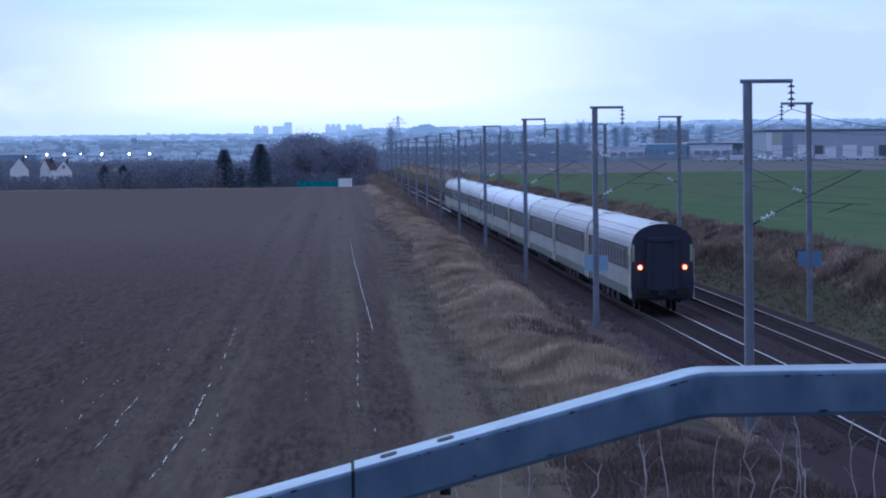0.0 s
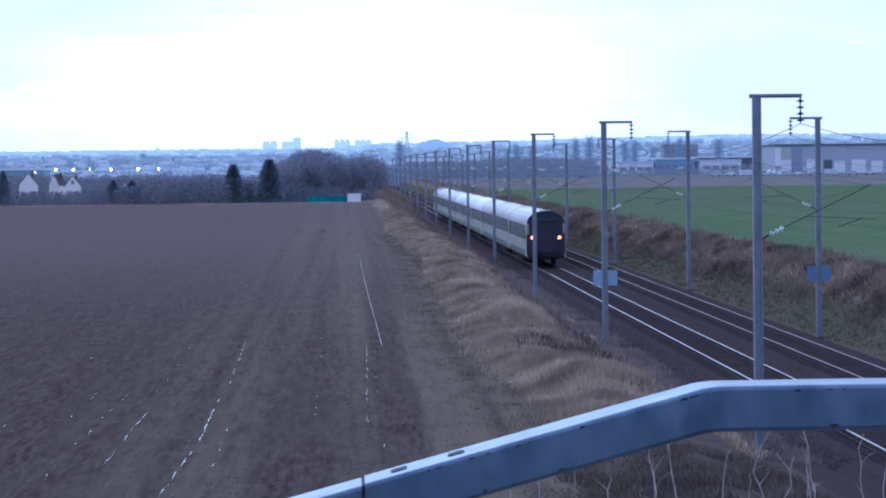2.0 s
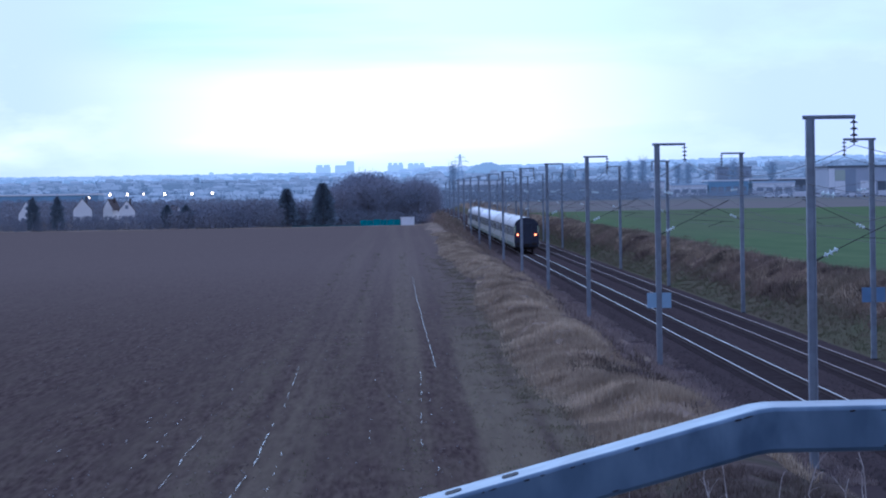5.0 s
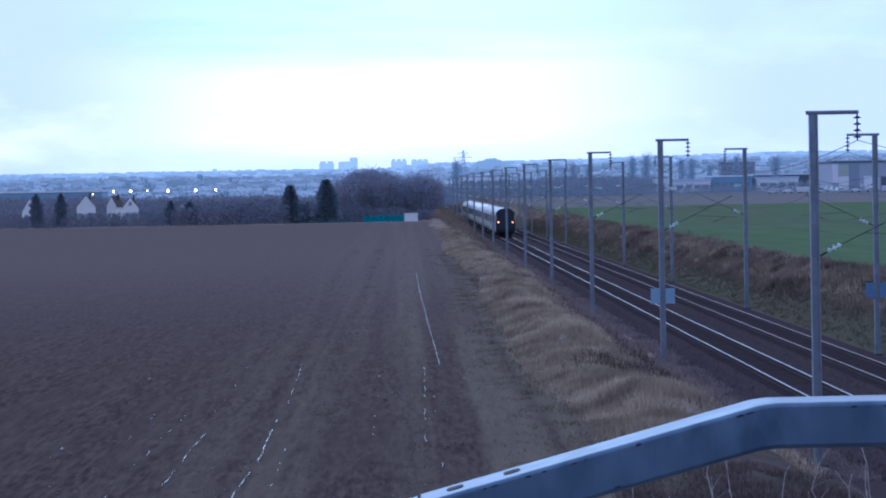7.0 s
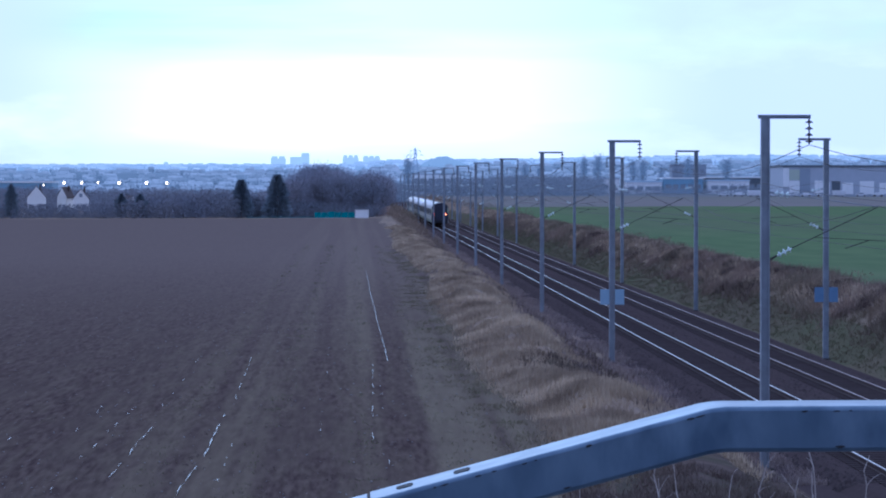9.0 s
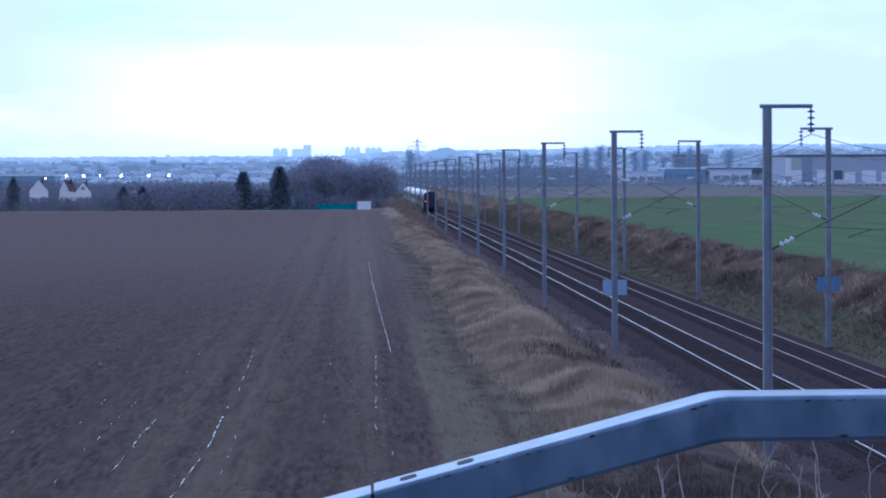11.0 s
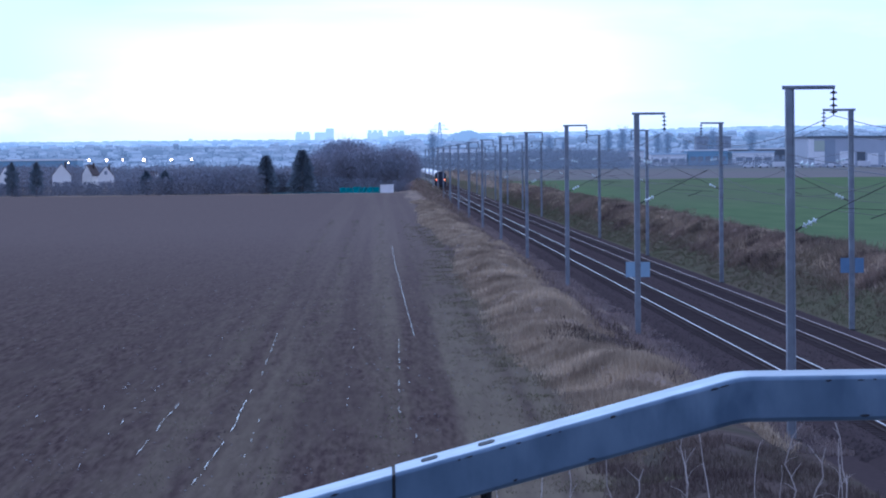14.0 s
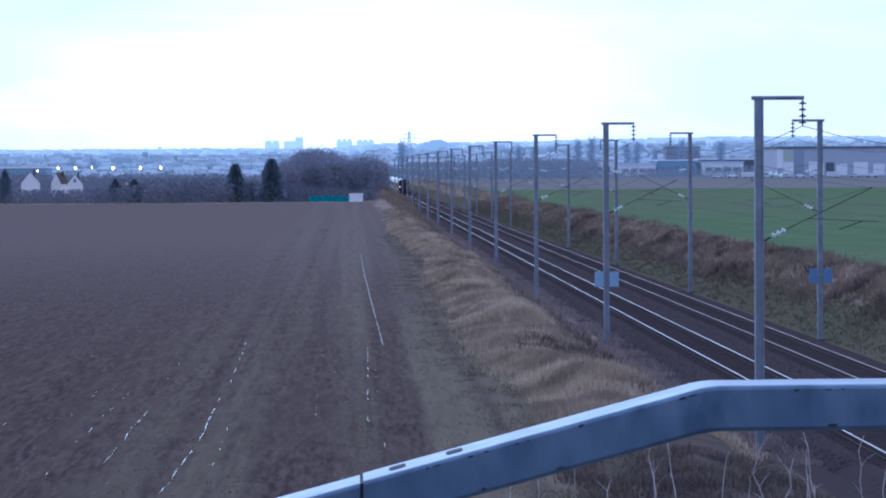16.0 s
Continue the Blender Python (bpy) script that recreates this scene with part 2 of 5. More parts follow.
M_RAMP = mat("ramp_earth", (0.085, 0.066, 0.058), (0.13, 0.10, 0.084), 1.5, 1.0, bump=0.06, bscale=6, c3=(0.085, 0.082, 0.055), big=0.3, spec=0.0)
M_RAIL = mat("rail_head", (0.52, 0.50, 0.49), (0.42, 0.41, 0.40), 2.0, 0.30, 1.0, spec=0.5)
M_RUST = mat("rail_rust", (0.105, 0.082, 0.077), (0.088, 0.068, 0.064), 6.0, 0.95, spec=0.05)
M_SLEEPER = mat("sleeper", (0.086, 0.069, 0.067), (0.070, 0.056, 0.055), 4.0, 1.0, island=0.08, spec=0.0)
M_RAILDULL = mat("rail_head_dull", (0.36, 0.28, 0.245), (0.27, 0.21, 0.19), 2.0, 0.5, 0.35, spec=0.3)
M_STEEL = mat("galvanised_steel", (0.345, 0.375, 0.41), (0.26, 0.28, 0.305), 3.0, 0.55, 0.2, c3=(0.245, 0.262, 0.285), big=0.3)
M_WIRE = mat("wire", (0.08, 0.075, 0.07), (0.06, 0.055, 0.05), 2.0, 0.6, 0.5)
M_GLASSINS = mat("insulator_glass", (0.78, 0.86, 0.83), (0.68, 0.78, 0.76), 8.0, 0.12, spec=0.8)
M_DARKINS = mat("insulator_brown", (0.05, 0.04, 0.045), (0.04, 0.03, 0.03), 8.0, 0.25)
M_PLATE = mat("pale_blue_plate", (0.30, 0.42, 0.52), (0.27, 0.38, 0.48), 3.0, 0.6)
# same plate on the right mast, its shade put into a darker blue
M_PLATESHADED = mat("shaded_blue_plate", (0.15, 0.24, 0.37), (0.13, 0.21, 0.33), 3.0, 0.6)
M_CONC = mat("concrete", (0.30, 0.29, 0.27), (0.22, 0.21, 0.20), 4.0, 0.9, bump=0.01)
M_ASPH = mat("asphalt", (0.05, 0.05, 0.052), (0.035, 0.035, 0.036), 8.0, 0.9, bump=0.01)


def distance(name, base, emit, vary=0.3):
    """Land and town 1.2 km off and more; the evening haze before it is put in as emission."""
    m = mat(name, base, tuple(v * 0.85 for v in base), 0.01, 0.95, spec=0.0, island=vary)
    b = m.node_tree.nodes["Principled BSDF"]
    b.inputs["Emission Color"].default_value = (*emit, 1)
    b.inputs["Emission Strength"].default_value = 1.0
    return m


# ground past 1750 m; its glow is haze put into the colour
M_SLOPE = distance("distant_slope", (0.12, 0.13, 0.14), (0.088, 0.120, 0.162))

# ---- building helpers ----
def part(name, bm, material, parent=None, label="", smooth=False):
    """Link a bmesh as one mesh object, under a thing or a part where one is given."""
    me = bpy.data.meshes.new(name)
    bm.normal_update()
    bm.to_mesh(me)
    bm.free()
    for m in (material if isinstance(material, (list, tuple)) else [material]):
        me.materials.append(m)
    if smooth:
        for p in me.polygons:
            p.use_smooth = True
    ob = new(name, me)
    ob.parent = parent
    if label:
        ob["label"] = label
    return ob


def mesh_of(name, verts, faces, material, parent=None, label="", mats=None):
    me = bpy.data.meshes.new(name)
    me.from_pydata(verts, [], faces)
    for m in (material if isinstance(material, (list, tuple)) else [material]):
        me.materials.append(m)
    if mats is not None:
        me.polygons.foreach_set("material_index", mats)
    ob = new(name, me)
    ob.parent = parent
    if label:
        ob["label"] = label
    return ob


def thing(name, m, label, category, group=""):
    e = new(name)
    e.empty_display_size = 0.3
    e.matrix_basis = m
    return tagged(e, label, category, group)


def box(bm, x0, x1, y0, y1, z0, z1, bevel=0.0, taper=1.0, mi=0):
    """A box, its top scaled by taper, with bevelled edges."""
    cx, cy = (x0 + x1) / 2, (y0 + y1) / 2
    v = []
    for z, s in ((z0, 1.0), (z1, taper)):
        for x, y in ((x0, y0), (x1, y0), (x1, y1), (x0, y1)):
            v.append(bm.verts.new((cx + (x - cx) * s, cy + (y - cy) * s, z)))
    fs = [bm.faces.new([v[i] for i in q]) for q in ((3, 2, 1, 0), (4, 5, 6, 7), (0, 1, 5, 4), (1, 2, 6, 5), (2, 3, 7, 6), (3, 0, 4, 7))]
    for f in fs:
        f.material_index = mi
    if bevel:
        bmesh.ops.bevel(bm, geom=list({e for f in fs for e in f.edges}), offset=bevel, segments=2, affect="EDGES", profile=0.5)
    return bm


def bar(bm, a, b, r, r2=None, n=6, caps=True):
    """A round bar from a to b."""
    a, b = Vector(a), Vector(b)
    r2 = r if r2 is None else r2
    d = (b - a).normalized()
    u = d.orthogonal().normalized()
    w = d.cross(u)
    r0, r1 = [], []
    for i in range(n):
        c, s = math.cos(2 * math.pi * i / n), math.sin(2 * math.pi * i / n)
        r0.append(bm.verts.new(a + (u * c + w * s) * r))
        r1.append(bm.verts.new(b + (u * c + w * s) * r2))
    for i in range(n):
        j = (i + 1) % n
        bm.faces.new((r0[i], r0[j], r1[j], r1[i]))
    if caps:
        bm.faces.new(r0[::-1])
        bm.faces.new(r1)
    return bm


def lathe(bm, prof, axis_a, axis_b, n=10):
    """A turned body: prof is (share of the way from a to b, radius)."""
    a, b = Vector(axis_a), Vector(axis_b)
    d = (b - a)
    dn = d.normalized()
    u = dn.orthogonal().normalized()
    w = dn.cross(u)
    rings = []
    for t, r in prof:
        rings.append([bm.verts.new(a + d * t + (u * math.cos(2 * math.pi * i / n) + w * math.sin(2 * math.pi * i / n)) * r) for i in range(n)])
    for p, q in zip(rings, rings[1:]):
        for i in range(n):
            j = (i + 1) % n
            bm.faces.new((p[i], p[j], q[j], q[i]))
    bm.faces.new(rings[0][::-1])
    bm.faces.new(rings[-1])
    return bm


def smooth01(a, b, v):
    t = min(1.0, max(0.0, (v - a) / (b - a)))
    return t * t * (3 - 2 * t)


def lerp_list(pts, v):
    if v <= pts[0][0]:
        return pts[0][1]
    for (a, p), (b, q) in zip(pts, pts[1:]):
        if v <= b:
            return p + (q - p) * (v - a) / (b - a)
    return pts[-1][1]


# ---- the ground: one sheet from the bridge to the hills ----
PROFILE = [(-60, 0.45), (0, 0.6), (4.5, 0.65), (6.5, 0.95), (8.2, 0.85), (10.6, -0.30), (11.4, -0.42), (21.0, -0.42), (21.6, -0.3), (23.2, 0.9), (25.2, 1.95), (27, 2.1), (60, 2.25), (400, 2.4)]


def edge_shift(y):
    """The bank widens and narrows a little along the line."""
    return 0.5 * math.sin(y * 0.031) + 0.25 * math.sin(y * 0.083 + 1)


# rises and hollows of the grassy bank: place, half lengths, height
MOUNDS = [(6.9, 146, 1.3, 14, 0.45), (8.4, 117, 1.0, 7, -0.35), (7.2, 100, 1.4, 8, 0.35), (6.6, 190, 1.2, 16, 0.3), (6.8, 250, 1.2, 24, 0.3)]


def ground_z(x, y):
    s = edge_shift(y) * (smooth01(2, 6, x) * (1 - smooth01(8.5, 10.5, x)) + smooth01(22, 24, x) * (1 - smooth01(40, 60, x)))
    z = lerp_list(PROFILE, x - s)
    far = smooth01(600, 1200, y)
    if x < 10:
        z += (-2.2 - z) * far * smooth01(10, 0, x) if x > 0 else (-2.2 - z) * far
    rise = 29.5 + 8 * smooth01(0, 500, x) + 1.5 * noise.noise((x * 0.004, y * 0.002, 3))
    z += rise * smooth01(1700, 4700, y) * (0.5 + 0.5 * smooth01(1500, 3500, y))
    z -= 25 * smooth01(4750, 4950, y)
    if x < 10.4 or x > 22:
        z += 0.05 * noise.noise((x * 0.6, y * 0.3, 0)) + 0.12 * noise.noise((x * 0.09, y * 0.04, 5))
    if 4.8 < x < 10.4 and y > 40:
        z += 0.34 * (noise.noise((x * 0.45, y * 0.16, 11)) + 0.4 * noise.noise((x * 1.1, y * 0.45, 2))) * smooth01(4.8, 6.2, x) * smooth01(10.4, 8.4, x)
        for mx, my, rx, ry, up in MOUNDS:
            z += up * math.exp(-((x - mx) / rx) ** 2 - ((y - my) / ry) ** 2)
    # the foot of the bridge's ramp
    ramp = smooth01(52, 14, y) * (smooth01(10.0, 6.5, x) if x < 15 else smooth01(24, 28, x))
    z += (5.3 - z) * ramp
    return z


def build_ground():
    xs = [-4600, -3000, -1800, -1100, -700, -450, -300, -200, -140, -100, -75, -55, -42]
    xs += [-32 + 1.6 * i for i in range(21)] + [1.6 + 0.45 * i for i in range(21)]
    xs += [11.4, 13, 16, 19, 21.0] + [21.3 + 0.45 * i for i in range(14)] + [28 + 2.5 * i for i in range(10)]
    xs += [55, 62, 72, 85, 105, 130, 165, 210, 270, 350, 450, 600, 800, 1100, 1800, 3000, 4600]
    ys = [-400, -150, -60, -20, 0, 10]
    y = 12.0
    while y < 4950:
        ys.append(y)
        y += 1.3 + y * 0.008
    verts = [(x, y, ground_z(x, y)) for y in ys for x in xs]
    nx = len(xs)
    faces, idx = [], []
    for j in range(len(ys) - 1):
        for i in range(nx - 1):
            faces.append((j * nx + i, j * nx + i + 1, (j + 1) * nx + i + 1, (j + 1) * nx + i))
            cx, cy = (xs[i] + xs[i + 1]) / 2, (ys[j] + ys[j + 1]) / 2
            c = cx - edge_shift(cy)
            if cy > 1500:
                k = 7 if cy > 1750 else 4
            elif cy > 640 and cx < 9:
                k = 2
            elif c < 5.2 + 0.4 * noise.noise((cx, cy * 0.3, 1)):
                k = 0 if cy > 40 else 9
            elif c < 9.6:
                k = 1 if cy > 90 else 9
            elif c < 22.4:
                k = 3 if 12.1 < cx < 20.9 else 8 if cx > 16 else 2 if cy > 90 else 9
            elif c < 26.2 + noise.noise((cx, cy * 0.1, 7)):
                k = 8 if c < 23.3 else 2
            elif cy < 720 + 0.12 * cx:
                k = 5
            elif cy < 1260:
                k = 6
            else:
                k = 4
            idx.append(k)
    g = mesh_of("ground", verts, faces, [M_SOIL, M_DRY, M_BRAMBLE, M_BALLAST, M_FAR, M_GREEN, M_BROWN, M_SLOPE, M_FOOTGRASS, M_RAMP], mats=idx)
    for p in g.data.polygons:
        p.use_smooth = True
    return tagged(g, "bare ploughed field, dry grass banks and green winter crop", "ground", kind="structure")


ground = build_ground()

TRACKS = (14.5, 18.35)


def build_tracks():
    for tx in TRACKS:
        # ballast shoulder
        bm = bmesh.new()
        prof = [(-2.25, -0.44), (-1.7, -0.2), (1.75, -0.2), (2.6, -0.44)]
        ys = [20 + 4 * i for i in range(320)]
        rows = [[bm.verts.new((tx + px, yy, pz + 0.02 * noise.noise((px * 3, yy, tx)))) for px, pz in prof] for yy in ys]
        for p, q in zip(rows, rows[1:]):
            for i in range(3):
                bm.faces.new((p[i], p[i + 1], q[i + 1], q[i]))
        b = part("ballast_bed", bm, M_BALLAST)
        tagged(b, "dark brown crushed stone ballast under a railway track", "ballast", kind="structure")
        for side in (-1, 1):
            r = thing("rail", pose(tx + side * 0.753, 20, 0), "worn steel running rail with a bright polished head", "rail", "rails of the two tracks")
            bm = bmesh.new()
            box(bm, -0.026, 0.026, 0, 1270, -0.022, 0.0)
            part("rail_head", bm, M_RAIL if tx < 16 else M_RAILDULL, r, "polished rail head")
            bm = bmesh.new()
            box(bm, -0.033, 0.033, 0, 1270, -0.045, -0.022)
            box(bm, -0.01, 0.01, 0, 1270, -0.14, -0.045)
            box(bm, -0.075, 0.075, 0, 1270, -0.16, -0.14)
            part("rail_web", bm, M_RUST, r, "rust-brown rail web and foot")
        # sleepers
        v, f = [], []
        for i in range(900):
            yy = 40 + 0.6 * i
            o = len(v)
            for z in (-0.3, -0.165):
                for x, y in ((-1.2, -0.13), (1.2, -0.13), (1.2, 0.13), (-1.2, 0.13)):
                    v.append((tx + x, yy + y, z))
            f += [(o + 4, o + 5, o + 6, o + 7), (o, o + 1, o + 5, o + 4), (o + 1, o + 2, o + 6, o + 5), (o + 2, o + 3, o + 7, o + 6), (o + 3, o, o + 4, o + 7)]
        s = mesh_of("sleepers", v, f, M_SLEEPER)
        tagged(s, "grey concrete sleepers half sunk in the ballast", "sleepers", kind="stuff")


build_tracks()

M_FOOT = mat("dark_concrete", (0.09, 0.08, 0.075), (0.06, 0.055, 0.05), 4.0, 1.0, spec=0.0)
# ---- catenary masts ----
LEFT_X, RIGHT_X = 11.2, 20.9
LEFT_Y = [90.5 + 53.7 * i for i in range(14)]
RIGHT_Y = [92.0, 147.0] + [203.0 + 56.0 * i for i in range(11)]


def insulator(bm, a, b, r, sheds):
    prof = [(0, 0.02)]
    for i in range(sheds):
        t = (i + 0.5) / sheds
        prof += [(t - 0.28 / sheds, 0.022), (t, r), (t + 0.12 / sheds, r), (t + 0.2 / sheds, 0.022)]
    prof.append((1, 0.02))
    return lathe(bm, prof, a, b, 10)


def build_mast(side, top):
    """A steel H column with a feeder bracket at its head and a cantilever over the track. side: +1 reaches to +x."""
    s = side
    m = thing("catenary_mast", pose(0, 0, 0), "grey galvanised steel catenary mast with bracket arm and cantilever", "mast", "masts along the railway")
    bm = bmesh.new()
    w = 0.105
    for sx in (-1, 1):
        box(bm, sx * w - 0.014, sx * w + 0.014, -0.11, 0.11, -0.5, top, taper=0.9)
    box(bm, -w, w, -0.012, 0.012, -0.5, top - 0.05)
    part("column", bm, M_STEEL, m)
    bm = bmesh.new()
    box(bm, -0.25, 0.25, -0.25, 0.25, -1.0, -0.36, bevel=0.03)
    part("footing", bm, M_FOOT, m, "concrete mast footing")
    bm = bmesh.new()
    x0, x1 = sorted((-0.2 * s, 1.24 * s))
    box(bm, x0, x1, -0.06, 0.06, top, top + 0.06)
    box(bm, x0, x1, -0.012, 0.012, top - 0.05, top)
    part("bracket_arm", bm, M_STEEL, m)
    bm = bmesh.new()
    insulator(bm, (1.2 * s, 0, top - 0.05), (1.2 * s, 0, top - 0.75), 0.11, 4)
    part("insulator", bm, M_DARKINS, m, "dark ribbed hanging insulator")
    # cantilever over the track
    reach = 3.1
    bm = bmesh.new()
    bar(bm, (0.62 * s, 0, 7.08), (reach * s, 0, 6.75), 0.010)
    bar(bm, (0.1 * s, 0, 7.15), (0.25 * s, 0, 7.13), 0.03)
    part("top_tube", bm, M_STEEL, m)
    bm = bmesh.new()
    insulator(bm, (0.25 * s, 0, 7.13), (0.68 * s, 0, 7.07), 0.095, 3)
    part("insulator", bm, M_GLASSINS, m, "pale green glass insulator")
    bm = bmesh.new()
    bar(bm, (0.1 * s, 0, 5.3), (0.33 * s, 0, 5.42), 0.03)
    bar(bm, (0.72 * s, 0, 5.62), (reach * s, 0, 6.75), 0.014)
    bar(bm, (1.35 * s, 0, 5.92), ((reach + 0.2) * s, 0, 5.82), 0.009)
    bar(bm, ((reach - 0.25) * s, 0, 5.84), ((reach - 0.9) * s, 0, 5.62), 0.014)
    part("strut_tube", bm, M_WIRE, m)
    bm = bmesh.new()
    insulator(bm, (0.33 * s, 0, 5.42), (0.73 * s, 0, 5.62), 0.085, 3)
    part("insulator", bm, M_GLASSINS, m, "pale green glass insulator")
    return m


def put_masts():
    left, right = build_mast(1, 9.2), build_mast(-1, 9.33)
    for proto, x, ys in ((left, LEFT_X, LEFT_Y), (right, RIGHT_X, RIGHT_Y)):
        for i, y in enumerate(ys):
            m = pose(x, y, 0, 0, 0, random.uniform(-1.5, 1.5))
            if i == 0:
                proto.matrix_basis = m
            else:
                copy_thing(proto, m)
    for x, y, plate_mat in ((LEFT_X, LEFT_Y[1], M_PLATE), (RIGHT_X, RIGHT_Y[1], M_PLATESHADED)):
        s = thing("line_sign", pose(x, y - 0.14, 2.46), ("pale" if plate_mat is M_PLATE else "dark") + " blue blank plate fixed to a catenary mast", "sign", "plates on masts")
        bm = bmesh.new()
        box(bm, -0.52, -0.12, -0.02, 0.02, -0.33, 0.33, bevel=0.008)
        part("plate", bm, plate_mat, s)
        bm = bmesh.new()
        box(bm, 0.12, 0.52, -0.02, 0.02, -0.33, 0.33, bevel=0.008)
        part("plate", bm, plate_mat, s)
        bm = bmesh.new()
        box(bm, -0.5, 0.5, 0.02, 0.035, -0.05, 0.05)
        part("clamp", bm, M_STEEL, s)


put_masts()


def wire(name, pts, r, label):
    bm = bmesh.new()
    for a, b in zip(pts, pts[1:]):
        bar(bm, a, b, r, n=4, caps=False)
    return tagged(part(name, bm, M_WIRE), label, "wire", "wires over the railway")


def spans(x, ys, z, sag, n=8):
    pts = []
    ys = [ys[0] - 53.7] + list(ys)
    for a, b in zip(ys, ys[1:]):
        for i in range(n):
            t = i / n
            pts.append((x, a + (b - a) * t, z - sag * 4 * t * (1 - t)))
    pts.append((x, ys[-1], z))
    return pts


wire("feeder_wire", spans(LEFT_X + 1.2, LEFT_Y, 8.44, 0.75), 0.012, "sagging grey feeder wire between masts")
wire("feeder_wire", spans(RIGHT_X - 1.2, RIGHT_Y, 8.57, 0.75), 0.012, "sagging grey feeder wire between masts")
for tx, ys in ((TRACKS[0], LEFT_Y), (TRACKS[1], RIGHT_Y)):
    wire("messenger_wire", spans(tx - 0.2, ys, 6.78, 0.85), 0.009, "dark sagging messenger wire over a track")
    wire("contact_wire", spans(tx - 0.1, ys, 5.6, 0.0), 0.009, "dark straight contact wire over a track")
wire("earth_wire", spans(LEFT_X - 0.1, LEFT_Y, 7.4, 0.4), 0.008, "thin grey earth wire along the masts")
wire("earth_wire", spans(RIGHT_X + 0.1, RIGHT_Y, 7.5, 0.4), 0.008, "thin grey earth wire along the masts")

# ---- the train ----
M_TROOF = mat("train_roof", (0.50, 0.49, 0.465), (0.40, 0.395, 0.375), 0.45, 0.45, 0.1, stretch=(1, 0.3, 1), c3=(0.56, 0.55, 0.52), big=0.2)
M_TROOFWHITE = mat("train_roof_white", (0.74, 0.75, 0.76), (0.64, 0.65, 0.66), 0.35, 0.4, 0.0, stretch=(1, 0.25, 1), c3=(0.80, 0.81, 0.82), big=0.12)
M_TCREAM = mat("train_cream_door", (0.60, 0.58, 0.44), (0.52, 0.50, 0.38), 2.0, 0.8, spec=0.1)
M_TLIGHT = mat("train_pale_grey", (0.42, 0.415, 0.36), (0.34, 0.335, 0.29), 0.8, 0.8, c3=(0.36, 0.355, 0.31), spec=0.1, stretch=(1, 0.4, 1))
M_TDARK = mat("train_dark_band", (0.115, 0.115, 0.108), (0.092, 0.093, 0.090), 1.2, 0.8, c3=(0.10, 0.10, 0.095), spec=0.15)
M_TLOW = mat("train_lower_green_grey", (0.25, 0.28, 0.225), (0.20, 0.225, 0.185), 1.2, 0.85, c3=(0.22, 0.24, 0.195), spec=0.05)
M_TGREEN = mat("train_yellow_green", (0.36, 0.42, 0.27), (0.30, 0.36, 0.22), 2.0, 0.5)
M_TEND = mat("train_end_dark", (0.022, 0.025, 0.042), (0.032, 0.034, 0.052), 2.0, 0.6, c3=(0.026, 0.028, 0.045))
M_TGLASS = mat("train_window", (0.078, 0.080, 0.080), (0.064, 0.066, 0.068), 2.0, 0.35, spec=0.3)
M_UNDER = mat("train_underframe", (0.022, 0.019, 0.018), (0.035, 0.028, 0.024), 3.0, 0.85)
M_TAIL = glow("tail_lamp_lit", (1.0, 0.09, 0.02), 2.6)
M_TAILCORE = glow("tail_lamp_core", (1.0, 0.36, 0.10), 7.0)

CAR_L, CAR_W = 26.4, 2.83


def section(z):
    """Half width of the body at height z: upright sides, rounded roof."""
    if z < 1.2:
        return CAR_W / 2 - 0.06 * (1.2 - z) / 0.5
    if z < 3.05:
        return CAR_W / 2 - 0.035 * (z - 1.2) / 1.85
    t = min(1.0, (z - 3.05) / 1.0)
    return (CAR_W / 2 - 0.035) * math.sqrt(max(0.0, 1 - t ** 2.3))


def shell(bm, zs, y0, y1, mi_of=None):
    """Both sides of the body between heights zs, as strips from y0 to y1; closes over the roof where zs reach the top."""
    prof = [(-section(z), z) for z in zs]
    right = [(section(z), z) for z in zs]
    for pr, flip in ((prof, True), (right, False)):
        a = [bm.verts.new((x, y0, z)) for x, z in pr]
        b = [bm.verts.new((x, y1, z)) for x, z in pr]
        for i in range(len(zs) - 1):
            q = (a[i], a[i + 1], b[i + 1], b[i])
            bm.faces.new(q if flip else q[::-1])
    return bm


def end_plate(bm, y, out, zs):
    pts = [(-section(z), z) for z in zs] + [(section(z), z) for z in reversed(zs)]
    vs = [bm.verts.new((x, y, z)) for x, z in pts]
    bm.faces.new(vs if out < 0 else vs[::-1])
    return bm


ROOF_Z = [2.98, 3.05, 3.2, 3.4, 3.58, 3.74, 3.87, 3.96, 4.02, 4.045, 4.05]


def bogie(parent, y):
    bm = bmesh.new()
    for sx in (-1, 1):
        box(bm, sx * 0.98 - 0.07, sx * 0.98 + 0.07, y - 1.6, y + 1.6, 0.42, 0.68, bevel=0.03)
    box(bm, -0.95, 0.95, y - 0.25, y + 0.25, 0.5, 0.78)
    bg = part("bogie", bm, M_UNDER, parent, "black bogie frame")
    for wy in (-1.28, 1.28):
        for sx in (-1, 1):
            bm = bmesh.new()
            bar(bm, (sx * 0.68, y + wy, 0.46), (sx * 0.82, y + wy, 0.46), 0.46, n=18)
            w = part("wheel", bm, M_UNDER, parent)
            w.parent = bg


